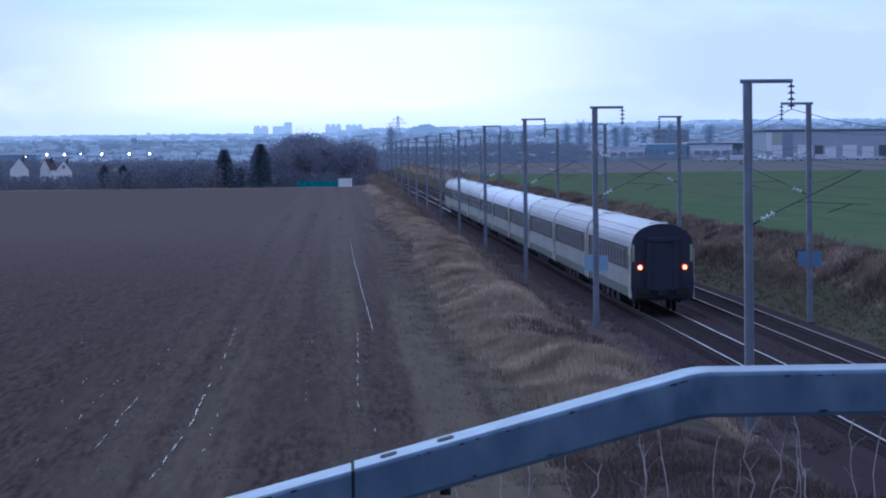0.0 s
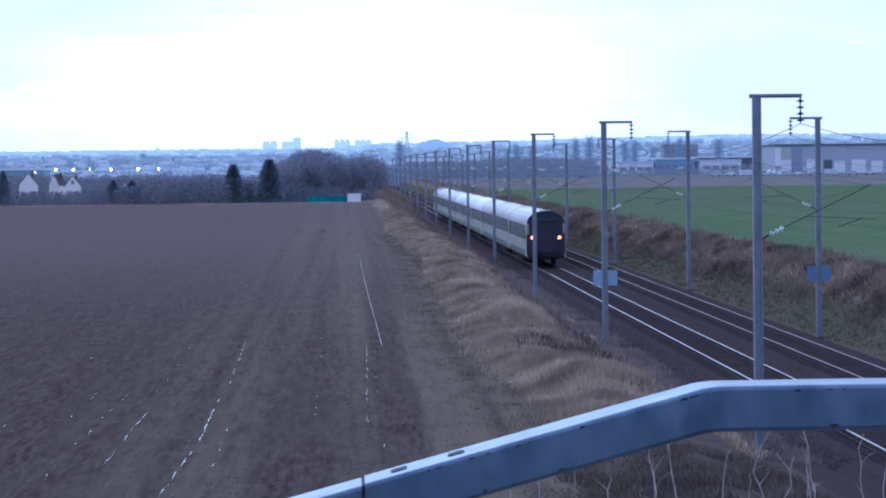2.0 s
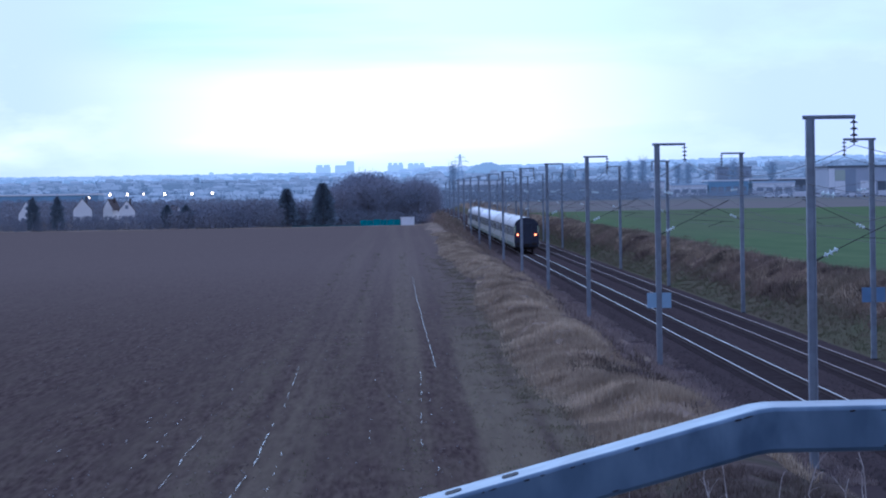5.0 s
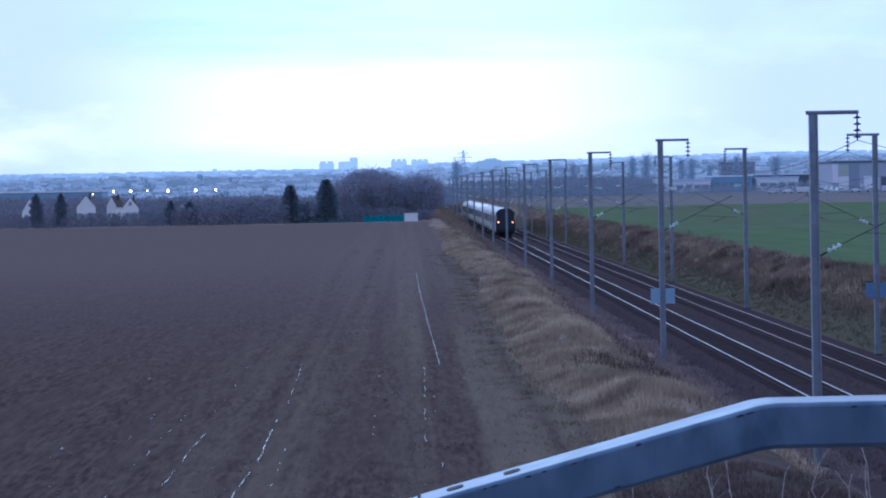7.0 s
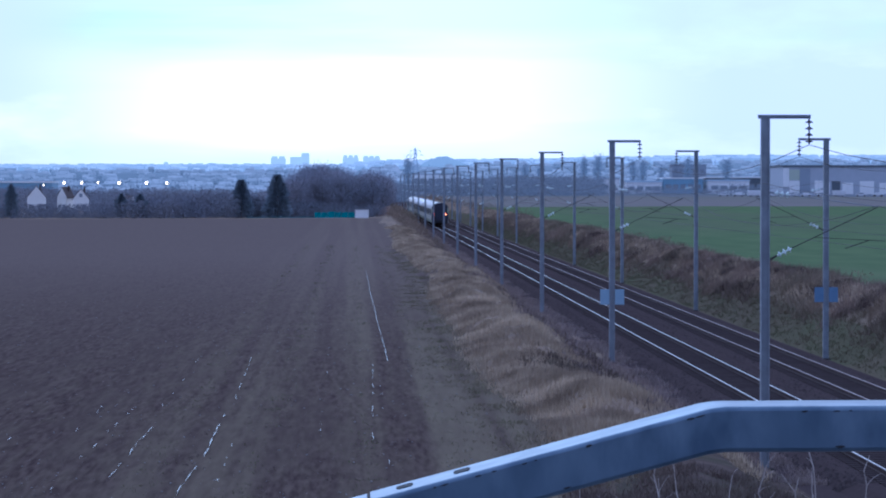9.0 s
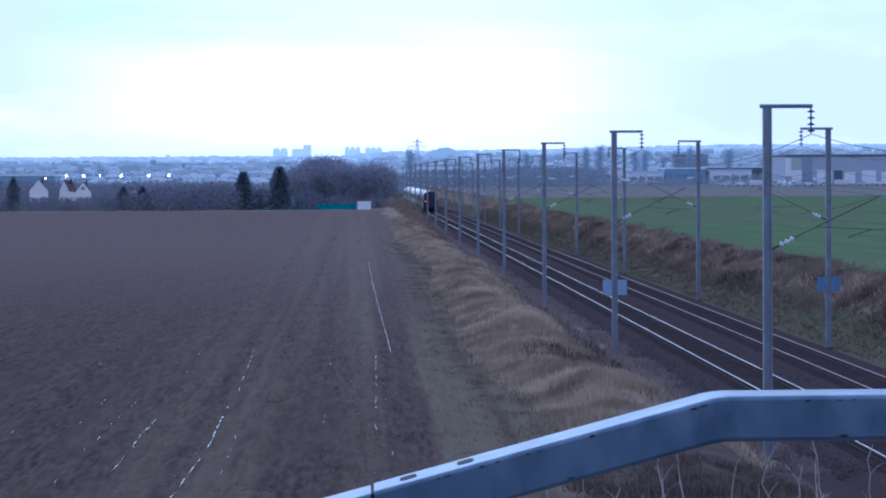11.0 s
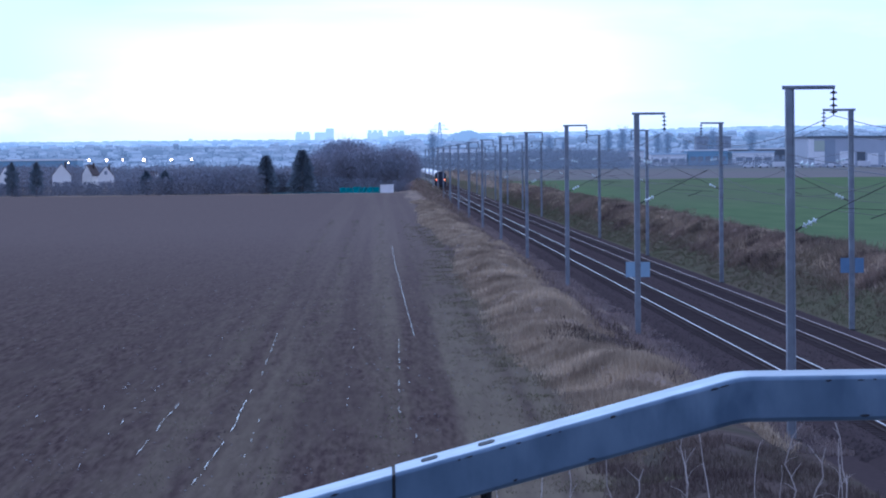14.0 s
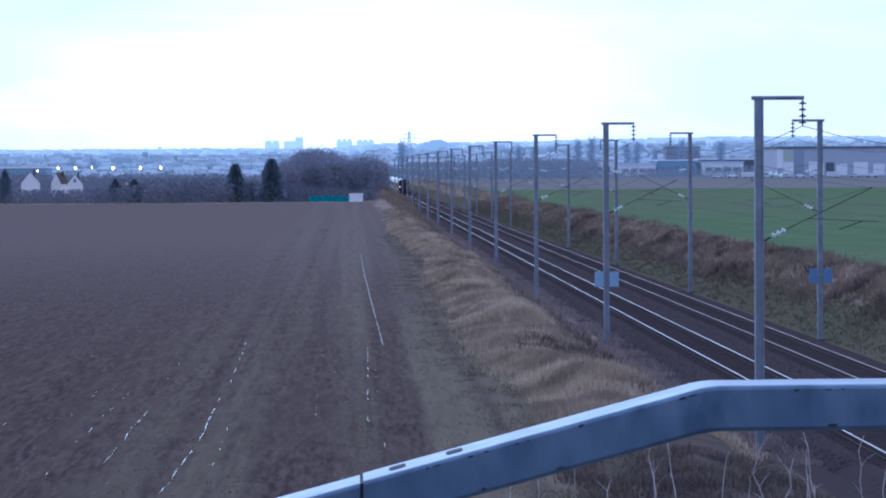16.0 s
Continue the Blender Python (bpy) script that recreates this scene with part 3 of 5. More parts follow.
def build_coach(last, roof_mat):
    name = "passenger_coach"
    c = thing(name, pose(0, 0, 0), "pale grey passenger coach with dark window band and " + ("white roof" if roof_mat is M_TROOFWHITE else "silver roof"), "train coach", "coaches of the train")
    h = CAR_L / 2 - 0.25
    bm = bmesh.new()
    shell(bm, [0.72, 1.15], -h, h)
    part("lower_panel", bm, M_TLOW, c, "green-grey lower side panels")
    bm = bmesh.new()
    shell(bm, [1.15, 1.2, 1.95], -h, h)
    part("side_panel", bm, M_TLIGHT, c)
    bm = bmesh.new()
    shell(bm, [1.95, 2.98], -h, h)
    part("window_band", bm, M_TDARK, c, "dark grey band round the windows")
    bm = bmesh.new()
    shell(bm, ROOF_Z, -h, h)
    bmesh.ops.remove_doubles(bm, verts=bm.verts, dist=0.002)
    for yy in (-h + 1.6, h - 1.6):
        box(bm, -0.4, 0.4, yy - 0.3, yy + 0.3, 4.0, 4.075, bevel=0.02)
    part("roof", bm, roof_mat, c, "ribbed metal roof")
    bm = bmesh.new()
    for zz in (3.25, 3.55, 3.8):
        for sx in (-1, 1):
            box(bm, sx * section(zz) - 0.015, sx * section(zz) + 0.015, -h, h, zz - 0.012, zz + 0.014)
    part("roof_rib", bm, roof_mat, c)
    # windows
    wm = bmesh.new()
    box(wm, -0.012, 0.012, -0.6, 0.6, -0.38, 0.38, bevel=0.01)
    wme = bpy.data.meshes.new("window")
    wm.to_mesh(wme)
    wm.free()
    wme.materials.append(M_TGLASS)
    for sx in (-1, 1):
        for i in range(11):
            w = new("window", wme)
            w.parent = c
            w.location = (sx * (section(2.45) + 0.004), -8.6 + i * 1.72, 2.45)
    # doors at both ends
    for sx in (-1, 1):
        for yy in (-h + 0.75, h - 0.75):
            bm = bmesh.new()
            xx = sx * (CAR_W / 2 - 0.02)
            box(bm, xx - 0.03, xx + 0.03, yy - 0.45, yy + 0.45, 0.72, 2.95, bevel=0.015)
            d = part("door", bm, M_TCREAM, c, "cream plug door with narrow window")
            bm = bmesh.new()
            box(bm, xx - 0.036, xx + 0.036, yy - 0.2, yy + 0.2, 1.75, 2.65, bevel=0.01)
            p = part("door_window", bm, M_TGLASS, c)
            p.parent = d
            bm = bmesh.new()
            box(bm, xx - 0.034, xx + 0.034, yy - 0.62 * (1 if yy < 0 else -1) - 0.1, yy - 0.62 * (1 if yy < 0 else -1) + 0.1, 0.72, 2.95)
            # dark strips added where the door's shaded gaps show
            for e in (-0.49, 0.49):
                gm = bmesh.new()
                box(gm, xx - 0.032, xx + 0.032, yy + e - 0.03, yy + e + 0.03, 0.74, 2.93)
                g = part("door_gap", gm, M_UNDER, c, "dark strip for the shaded gap beside the door")
                g.parent = d
            part("corner_panel", bm, M_TCREAM if last else M_TLIGHT, c, "cream corner panel" if last else "")
    # ends
    zs = [0.72, 1.2, 2.0] + ROOF_Z[:-1]
    for yy, out in ((-h, -1), (h, 1)):
        bm = bmesh.new()
        end_plate(bm, yy, out, zs)
        part("end_wall", bm, M_TEND, c, "dark blue-black coach end")
        bm = bmesh.new()
        y0, y1 = sorted((yy, yy + out * 0.24))
        box(bm, -0.72, -0.46, y0, y1, 1.05, 3.35, bevel=0.05)
        box(bm, 0.46, 0.72, y0, y1, 1.05, 3.35, bevel=0.05)
        box(bm, -0.72, 0.72, y0, y1, 3.2, 3.45, bevel=0.05)
        part("gangway", bm, M_TEND, c, "black rubber gangway tubes")
        bm = bmesh.new()
        box(bm, -0.46, 0.46, y0 + 0.05, y1 - 0.05, 1.05, 3.2)
        part("gangway_door", bm, M_TEND, c)
        for sx in (-1, 1):
            bm = bmesh.new()
            bar(bm, (sx * 0.875, yy, 1.06), (sx * 0.875, yy + out * 0.31, 1.06), 0.09, n=10)
            box(bm, sx * 0.875 - 0.3, sx * 0.875 + 0.3, min(yy + out * 0.3, yy + out * 0.35), max(yy + out * 0.3, yy + out * 0.35), 0.9, 1.22, bevel=0.02)
            part("buffer", bm, M_UNDER, c)
        bm = bmesh.new()
        box(bm, -0.25, 0.25, y0, y1, 0.85, 1.08)
        part("coupling", bm, M_UNDER, c)
    if last:
        for sx in (-1, 1):
            lamp_y = -h - 0.02
            bm = bmesh.new()
            bar(bm, (sx * 1.0, lamp_y + 0.02, 2.1), (sx * 1.0, lamp_y - 0.10, 2.1), 0.115, n=16)
            l = part("tail_lamp", bm, M_TAIL, c, "lit red tail lamp")
            bm = bmesh.new()
            bar(bm, (sx * 1.0, lamp_y - 0.10, 2.1), (sx * 1.0, lamp_y - 0.13, 2.1), 0.078, n=16)
            p = part("lens", bm, M_TAILCORE, c, "glowing orange lens")
            p.parent = l
            bm = bmesh.new()
            x0, x1 = sorted((sx * 1.24, sx * 1.36))
            box(bm, x0, x1, -h - 0.03, -h, 2.35, 3.12, bevel=0.01)
            part("corner_marking", bm, M_TGREEN, c, "yellow-green corner stripe")
    # underframe
    bm = bmesh.new()
    box(bm, -1.2, 1.2, -h + 0.1, h - 0.1, 0.62, 0.74)
    for yy, ln in ((-4.0, 1.6), (-1.0, 1.1), (2.0, 1.8), (4.6, 1.0)):
        box(bm, -1.25, 1.25, yy - ln / 2, yy + ln / 2, 0.28, 0.64, bevel=0.03)
    part("underframe", bm, M_UNDER, c, "black underframe boxes")
    for yy in (-9.2, 9.2):
        bogie(c, yy)
    return c


def build_loco():
    c = thing("locomotive", pose(0, 0, 0), "grey electric locomotive with raised pantograph pulling the train", "locomotive")
    h = 8.4
    bm = bmesh.new()
    shell(bm, [0.72, 1.2, 1.95], -h, h)
    part("side_panel", bm, M_TLIGHT, c)
    bm = bmesh.new()
    shell(bm, [1.95, 2.98], -h, h)
    part("window_band", bm, M_TDARK, c)
    bm = bmesh.new()
    shell(bm, ROOF_Z[:7], -h, h)
    box(bm, -1.05, 1.05, -h, h, 3.80, 3.89)
    for yy in (-5, 0, 5):
        box(bm, -0.6, 0.6, yy - 0.9, yy + 0.9, 3.88, 4.08, bevel=0.04)
    part("roof", bm, M_TROOF, c)
    for yy, out in ((-h, -1), (h, 1)):
        bm = bmesh.new()
        end_plate(bm, yy, out, [0.72, 1.2, 2.0] + ROOF_Z[:7])
        part("end_wall", bm, M_TEND, c)
    bm = bmesh.new()
    box(bm, -1.2, 1.2, -h + 0.1, h - 0.1, 0.4, 0.74)
    part("underframe", bm, M_UNDER, c)
    bm = bmesh.new()
    bar(bm, (-0.5, 5, 4.0), (0, 3.8, 4.8), 0.03)
    bar(bm, (0.5, 5, 4.0), (0, 3.8, 4.8), 0.03)
    bar(bm, (0, 3.8, 4.8), (0, 5, 5.55), 0.025)
    bar(bm, (-0.8, 5, 5.57), (0.8, 5, 5.57), 0.025)
    part("pantograph", bm, M_WIRE, c)
    for yy in (-5, 5):
        bogie(c, yy)
    return c


SPEED, SLOWING, TAIL_0, COACHES = 47.0, 0.15, 148.2, 9


def build_train():
    cars = []
    last = build_coach(True, M_TROOF)
    cars.append((last, CAR_L / 2))
    mid = build_coach(False, M_TROOF)
    cars.append((mid, CAR_L * 1.5))
    cars.append((copy_thing(mid, pose(0, 0, 0)), CAR_L * 2.5))
    white = build_coach(False, M_TROOFWHITE)
    cars.append((white, CAR_L * 3.5))
    for k in range(4, COACHES):
        cars.append((copy_thing(white if k < 6 else mid, pose(0, 0, 0)), CAR_L * (k + 0.5)))
    cars.append((build_loco(), CAR_L * COACHES + 8.6))
    return cars


train = build_train()


def motions():
    times = [0.0, 0.1] + [0.5 * i for i in range(1, 32)] + [15.9, 16.0]
    for car, off in train:
        walk(car, [(t, pose(TRACKS[0], TAIL_0 + off + SPEED * t - SLOWING * t * t, 0.0)) for t in times])

# ---- the bridge: deck and crash barrier in front of the camera ----
M_RAILBOX = mat("barrier_galvanised", (0.20, 0.26, 0.325), (0.095, 0.135, 0.19), 11.0, 0.40, 0.7, bump=0.001, bscale=60, c3=(0.12, 0.165, 0.22), big=0.35, stretch=(1, 1, 0.5), spec=0.6)
M_HOLE = mat("slot_dark", (0.02, 0.02, 0.022), (0.03, 0.03, 0.03), 9.0, 0.8)
BEND_X, RAIL_Y, RAIL_TOP, RAIL_H, RAIL_D = 0.762, 7.0, 6.930, 0.097, 0.195
SLOPE = 0.268


def rail_section(n=3):
    """Outline of the box rail, y and z, rounded at its corners, from its top face."""
    r, pts = 0.009, []
    for cy, cz, a0 in ((RAIL_D - r, -r, 0), (r, -r, 90), (r, -RAIL_H + r, 180), (RAIL_D - r, -RAIL_H + r, 270)):
        for i in range(n + 1):
            a = radians(a0 + 90 * i / n)
            pts.append((cy + r * math.cos(a), cz + r * math.sin(a)))
    return pts


def rail_length(bm, stations):
    rings = []
    for x, z in stations:
        rings.append([bm.verts.new((x, RAIL_Y + py, z + pz)) for py, pz in rail_section()])
    n = len(rings[0])
    for a, b in zip(rings, rings[1:]):
        for i in range(n):
            j = (i + 1) % n
            bm.faces.new((a[i], a[j], b[j], b[i]))
    bm.faces.new(rings[0])
    bm.faces.new(rings[-1][::-1])
    bmesh.ops.recalc_face_normals(bm, faces=bm.faces)
    return bm


def build_barrier():
    b = thing("crash_barrier", pose(0, 0, 0), "galvanised steel box-section crash barrier sloping down at its end", "barrier")
    joint = 0.03
    z_at = lambda x: RAIL_TOP - SLOPE * max(0.0, BEND_X - x) + 0.004 * max(0.0, x - BEND_X)
    bend = [(BEND_X + d, z_at(BEND_X + d) - 0.002 * (1 - abs(d) / 0.02)) for d in (-0.02, -0.01, 0.0, 0.01, 0.02)]
    bm = bmesh.new()
    rail_length(bm, [(joint + 0.002, z_at(joint + 0.002))] + [(0.1 * i, z_at(0.1 * i)) for i in range(1, 7)] + bend + [(4.0, z_at(4.0)), (6.5, z_at(6.5))])
    part("rail_beam", bm, M_RAILBOX, b)
    bm = bmesh.new()
    rail_length(bm, [(-3.2, z_at(-3.2) - 0.002), (joint - 0.005, z_at(joint - 0.005) - 0.002)])
    part("rail_beam", bm, M_RAILBOX, b)
    # dark filler added inside the rail so the joint gap looks shaded
    bm = bmesh.new()
    v = []
    for xx in (joint - 0.03, joint + 0.03):
        for yy, zz in ((0.004, -0.004), (RAIL_D - 0.004, -0.004), (RAIL_D - 0.004, -RAIL_H + 0.004), (0.004, -RAIL_H + 0.004)):
            v.append(bm.verts.new((xx, RAIL_Y + yy, z_at(xx) + zz)))
    for i in range(4):
        j = (i + 1) % 4
        bm.faces.new((v[i], v[j], v[4 + j], v[4 + i]))
    part("joint_fill", bm, M_HOLE, b, "dark filler standing in for the shaded joint gap")
    # slots are not cut: dark plates carry the shade of the holes
    for x in (0.105, 0.227):
        bm = bmesh.new()
        n = 16
        ring = []
        for i in range(n):
            a = 2 * math.pi * i / n
            xx = x + 0.010 * (1 if math.cos(a) > 0 else -1) + 0.008 * math.cos(a)
            yy = RAIL_Y + 0.1 + 0.036 * math.sin(a)
            ring.append((xx, yy))
        top = [bm.verts.new((xx, yy, z_at(xx) + 0.0015)) for xx, yy in ring]
        low = [bm.verts.new((xx, yy, z_at(xx) - 0.004)) for xx, yy in ring]
        bm.faces.new(top)
        for i in range(n):
            bm.faces.new((low[i], low[(i + 1) % n], top[(i + 1) % n], top[i]))
        part("bolt_slot", bm, M_HOLE, b, "dark elongated bolt slot")
    bm = bmesh.new()
    bar(bm, (0.225, RAIL_Y + 0.08, z_at(0.225) - RAIL_H - 0.02), (0.225, RAIL_Y + 0.08, z_at(0.225) - RAIL_H + 0.01), 0.012, n=8)
    part("bolt", bm, M_HOLE, b)
    rng = random.Random(33)
    for k in range(30):
        x = rng.uniform(-0.3, 1.5)
        low = rng.random() < 0.3
        bm = bmesh.new()
        n, w, h = 9, rng.uniform(0.003, 0.012), rng.uniform(0.0012, 0.003)
        zc = z_at(x) - (RAIL_H - 0.011 if low else 0.0095 + 0.002 * rng.random())
        tilt = SLOPE if x < BEND_X else 0.0
        ring = [(w * math.cos(6.283 * i / n) * rng.uniform(0.7, 1.2), h * math.sin(6.283 * i / n) * rng.uniform(0.6, 1.3)) for i in range(n)]
        front = [bm.verts.new((x + u, RAIL_Y - 0.0012, zc + v + u * tilt)) for u, v in ring]
        back = [bm.verts.new((x + u, RAIL_Y + 0.001, zc + v + u * tilt)) for u, v in ring]
        bm.faces.new(front)
        for i in range(n):
            bm.faces.new((front[i], back[i], back[(i + 1) % n], front[(i + 1) % n]))
        bmesh.ops.recalc_face_normals(bm, faces=bm.faces)
        part("rust_blister", bm, M_HOLE, b, "dark rust blister on the zinc")
    for x in (-2.2, 1.9, 4.4):
        bm = bmesh.new()
        box(bm, x - 0.05, x + 0.05, RAIL_Y + 0.03, RAIL_Y + 0.13, 5.86, z_at(x) - RAIL_H, bevel=0.006)
        part("post", bm, M_RAILBOX, b)
        bm = bmesh.new()
        box(bm, x - 0.12, x + 0.12, RAIL_Y - 0.03, RAIL_Y + 0.19, 5.85, 5.87)
        part("base_plate", bm, M_RAILBOX, b)


build_barrier()


def build_deck():
    bm = bmesh.new()
    box(bm, -40, 60, -3.0, 6.2, 5.2, 5.75)
    tagged(part("road", bm, M_ASPH), "dark asphalt carriageway over the railway bridge", "road", kind="structure")
    bm = bmesh.new()
    box(bm, -40, 60, 6.2, 7.6, 5.2, 5.85, bevel=0.02)
    tagged(part("pavement", bm, M_CONC), "grey concrete bridge kerb and edge beam", "kerb", kind="structure")
    for x in (9.6, 24.0):
        bm = bmesh.new()
        box(bm, x - 0.6, x + 0.6, -3.0, 7.5, -1.0, 5.2)
        tagged(part("bridge_abutment", bm, M_CONC), "grey concrete abutment under the bridge deck", "abutment", kind="structure")


build_deck()

# ---- trees ----
M_BARK = mat("bark", (0.15, 0.135, 0.135), (0.19, 0.165, 0.155), 3.0, 0.95, spec=0.1)
# haze put into the base colours: twigs and needles lifted pale and bluish
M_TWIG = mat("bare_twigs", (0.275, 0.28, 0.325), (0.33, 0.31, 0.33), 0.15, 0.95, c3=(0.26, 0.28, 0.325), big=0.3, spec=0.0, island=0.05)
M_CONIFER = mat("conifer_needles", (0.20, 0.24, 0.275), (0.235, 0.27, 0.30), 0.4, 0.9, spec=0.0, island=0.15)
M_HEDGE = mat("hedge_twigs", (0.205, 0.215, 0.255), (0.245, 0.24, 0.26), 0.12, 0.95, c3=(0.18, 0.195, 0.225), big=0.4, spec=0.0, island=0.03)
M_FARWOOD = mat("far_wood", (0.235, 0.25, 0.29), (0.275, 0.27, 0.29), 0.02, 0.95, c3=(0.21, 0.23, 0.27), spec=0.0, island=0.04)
# far wood and town trees: haze put in as emission, strongest on the farthest
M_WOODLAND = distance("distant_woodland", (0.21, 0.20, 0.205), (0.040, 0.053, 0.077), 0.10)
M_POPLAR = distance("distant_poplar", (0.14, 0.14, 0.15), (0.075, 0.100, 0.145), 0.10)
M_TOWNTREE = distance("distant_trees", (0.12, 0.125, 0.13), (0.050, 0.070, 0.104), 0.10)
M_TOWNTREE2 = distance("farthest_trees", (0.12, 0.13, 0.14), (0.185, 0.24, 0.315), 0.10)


def sliver(v, f, p, d, length, width, rng):
    """One thin twig or leaf spray: a narrow triangle from p along d."""
    side = Vector((rng.uniform(-1, 1), rng.uniform(-1, 1), rng.uniform(-1, 1))).cross(d)
    if side.length < 1e-4:
        side = Vector((1, 0, 0))
    side = side.normalized() * width * 0.5
    o = len(v)
    v += [tuple(p - side), tuple(p + side), tuple(p + d * length)]
    f.append((o, o + 1, o + 2))


def tree_parts(rng, height, spread, limbs=9, twigs=650, trunk_r=0.16, up=0.5, low=0.2, jitter=0.085):
    """A bare tree: trunk and limbs as one bmesh, and the twigs of its crown as lists."""
    bm = bmesh.new()
    v, f = [], []
    top = Vector((rng.uniform(-0.05, 0.05) * height, rng.uniform(-0.05, 0.05) * height, height * 0.86))
    mid = Vector((rng.uniform(-0.03, 0.03) * height, 0, height * 0.42))
    bar(bm, (0, 0, -0.4), mid, trunk_r * height / 9, trunk_r * 0.6 * height / 9, n=7)
    bar(bm, mid, top, trunk_r * 0.6 * height / 9, 0.02, n=6)
    ends = [top]
    for i in range(limbs):
        t = low + (0.9 - low) * (i + rng.random()) / limbs
        base = mid * (t / 0.42) if t < 0.42 else mid.lerp(top, min(1, (t - 0.42) / 0.44))
        a = i * 2.4 + rng.uniform(-0.5, 0.5)
        reach = spread * rng.uniform(0.6, 1.0) * math.sin(math.pi * min(0.95, 0.18 + 0.72 * t)) ** 0.7
        d = Vector((math.cos(a), math.sin(a), up * rng.uniform(0.6, 1.5))).normalized()
        e = base + d * reach
        bar(bm, base, e, 0.05 * height / 9, 0.015, n=5, caps=False)
        ends.append(e)
        for k in range(3):
            q = base.lerp(e, rng.uniform(0.35, 0.95))
            e2 = q + Vector((rng.uniform(-1, 1), rng.uniform(-1, 1), rng.uniform(0.1, 1.1))).normalized() * reach * rng.uniform(0.3, 0.55)
            bar(bm, q, e2, 0.022 * height / 9, 0.008, n=4, caps=False)
            ends.append(e2)
            ends.append(q)
    for i in range(twigs):
        e = rng.choice(ends)
        j = height * jitter
        p = e + Vector((rng.gauss(0, j), rng.gauss(0, j), rng.gauss(0, j * 0.9)))
        d = Vector((rng.gauss(0, 1), rng.gauss(0, 1), rng.gauss(0.7, 0.8))).normalized()
        sliver(v, f, p, d, height * rng.uniform(0.05, 0.12), height * rng.uniform(0.006, 0.013), rng)
    return bm, v, f


def make_tree(seed, height, spread, label, mat_twig=None, category="tree", group="", **kw):
    rng = random.Random(seed)
    t = thing("tree", pose(0, 0, 0), label, category, group)
    bm, v, f = tree_parts(rng, height, spread, **kw)
    part("trunk", bm, M_BARK, t)
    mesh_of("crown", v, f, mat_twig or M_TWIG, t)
    return t


def make_conifer(seed, height, width, label, column=False):
    rng = random.Random(seed)
    t = thing("conifer", pose(0, 0, 0), label, "conifer", "conifers along the field")
    bm = bmesh.new()
    bar(bm, (0, 0, -0.3), (0, 0, height * 0.95), 0.16, 0.02, n=7)
    part("trunk", bm, M_BARK, t)
    v, f = [], []
    n = 5200
    for i in range(n):
        h = rng.random() ** 0.8
        a = rng.uniform(0, 2 * math.pi)
        if column:
            r = width * 0.5 * min(1, (1 - h) * 3.0) * (0.85 + 0.15 * math.sin(h * 30)) * (0.75 + 0.25 * min(1, h * 5))
        else:
            r = width * 0.5 * (1 - h) ** 0.58 * (0.9 + 0.35 * noise.noise((math.cos(a) * 1.5, math.sin(a) * 1.5 + seed, h * 5))) * (0.88 + 0.12 * min(1, h * 6))
        rr = r * math.sqrt(rng.random())
        p = Vector((math.cos(a) * rr, math.sin(a) * rr, 0.25 + h * height * 0.97))
        d = Vector((math.cos(a), math.sin(a), rng.uniform(-0.5, 0.5) if not column else rng.uniform(0.3, 1.6))).normalized()
        sliver(v, f, p, d, width * rng.uniform(0.06, 0.14), width * rng.uniform(0.03, 0.06), rng)
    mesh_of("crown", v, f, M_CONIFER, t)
    return t


def on_ground(x, y, turn=0.0, scale=1.0):
    return Matrix.Translation((x, y, ground_z(x, y))) @ Matrix.Rotation(turn, 4, "Z") @ Matrix.Diagonal((scale, scale, scale, 1))


def place_copies(proto, spots, rng):
    for i, (x, y, s) in enumerate(spots):
        m = on_ground(x, y, rng.uniform(0, 6.28))
        if i == 0:
            proto.matrix_basis = m
            proto.scale = (s, s, s)
        else:
            c = copy_thing(proto, m)
            c.scale = (s, s, s * rng.uniform(0.92, 1.08))


def plant_wood():
    rng = random.Random(5)
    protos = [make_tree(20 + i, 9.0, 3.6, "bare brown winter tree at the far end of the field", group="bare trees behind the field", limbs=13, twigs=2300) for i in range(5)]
    # crowns of the wood: x runs along the field's end
    rise = [(-15.5, 0.66), (-12.5, 0.90), (-9, 1.0), (-5, 1.04), (-2, 0.92), (1.5, 0.80), (4, 0.86), (6.0, 0.80), (7.2, 0.55)]
    spots = [[] for _ in protos]
    for i in range(64):
        x = rng.uniform(-15.5, 7.2)
        y = rng.uniform(668, 720)
        spots[i % 5].append((x, y, lerp_list(rise, x) * rng.uniform(0.85, 1.08)))
    for p, s in zip(protos, spots):
        place_copies(p, s, rng)


plant_wood()


def hedge_stuff(name, material, spots, label, seed, per=26, fine=1.0):
    """Scrub and hedge seen from far: sprays of twigs round many stems, as one object."""
    rng = random.Random(seed)
    v, f = [], []
    for x, y, h, w in spots:
        z = ground_z(x, y)
        for k in range(per):
            t = rng.random()
            r = w * 0.5 * (1 - 0.55 * t)
            p = Vector((x + rng.gauss(0, r * 0.6), y + rng.gauss(0, r * 0.6), z + t * h * 0.85))
            d = Vector((rng.gauss(0, 0.6), rng.gauss(0, 0.6), rng.uniform(0.1, 1.2))).normalized()
            sliver(v, f, p, d, h * fine * rng.uniform(0.15, 0.34), h * fine * rng.uniform(0.05, 0.12), rng)
    o = mesh_of(name, v, f, material)
    return tagged(o, label, "scrub", kind="stuff")


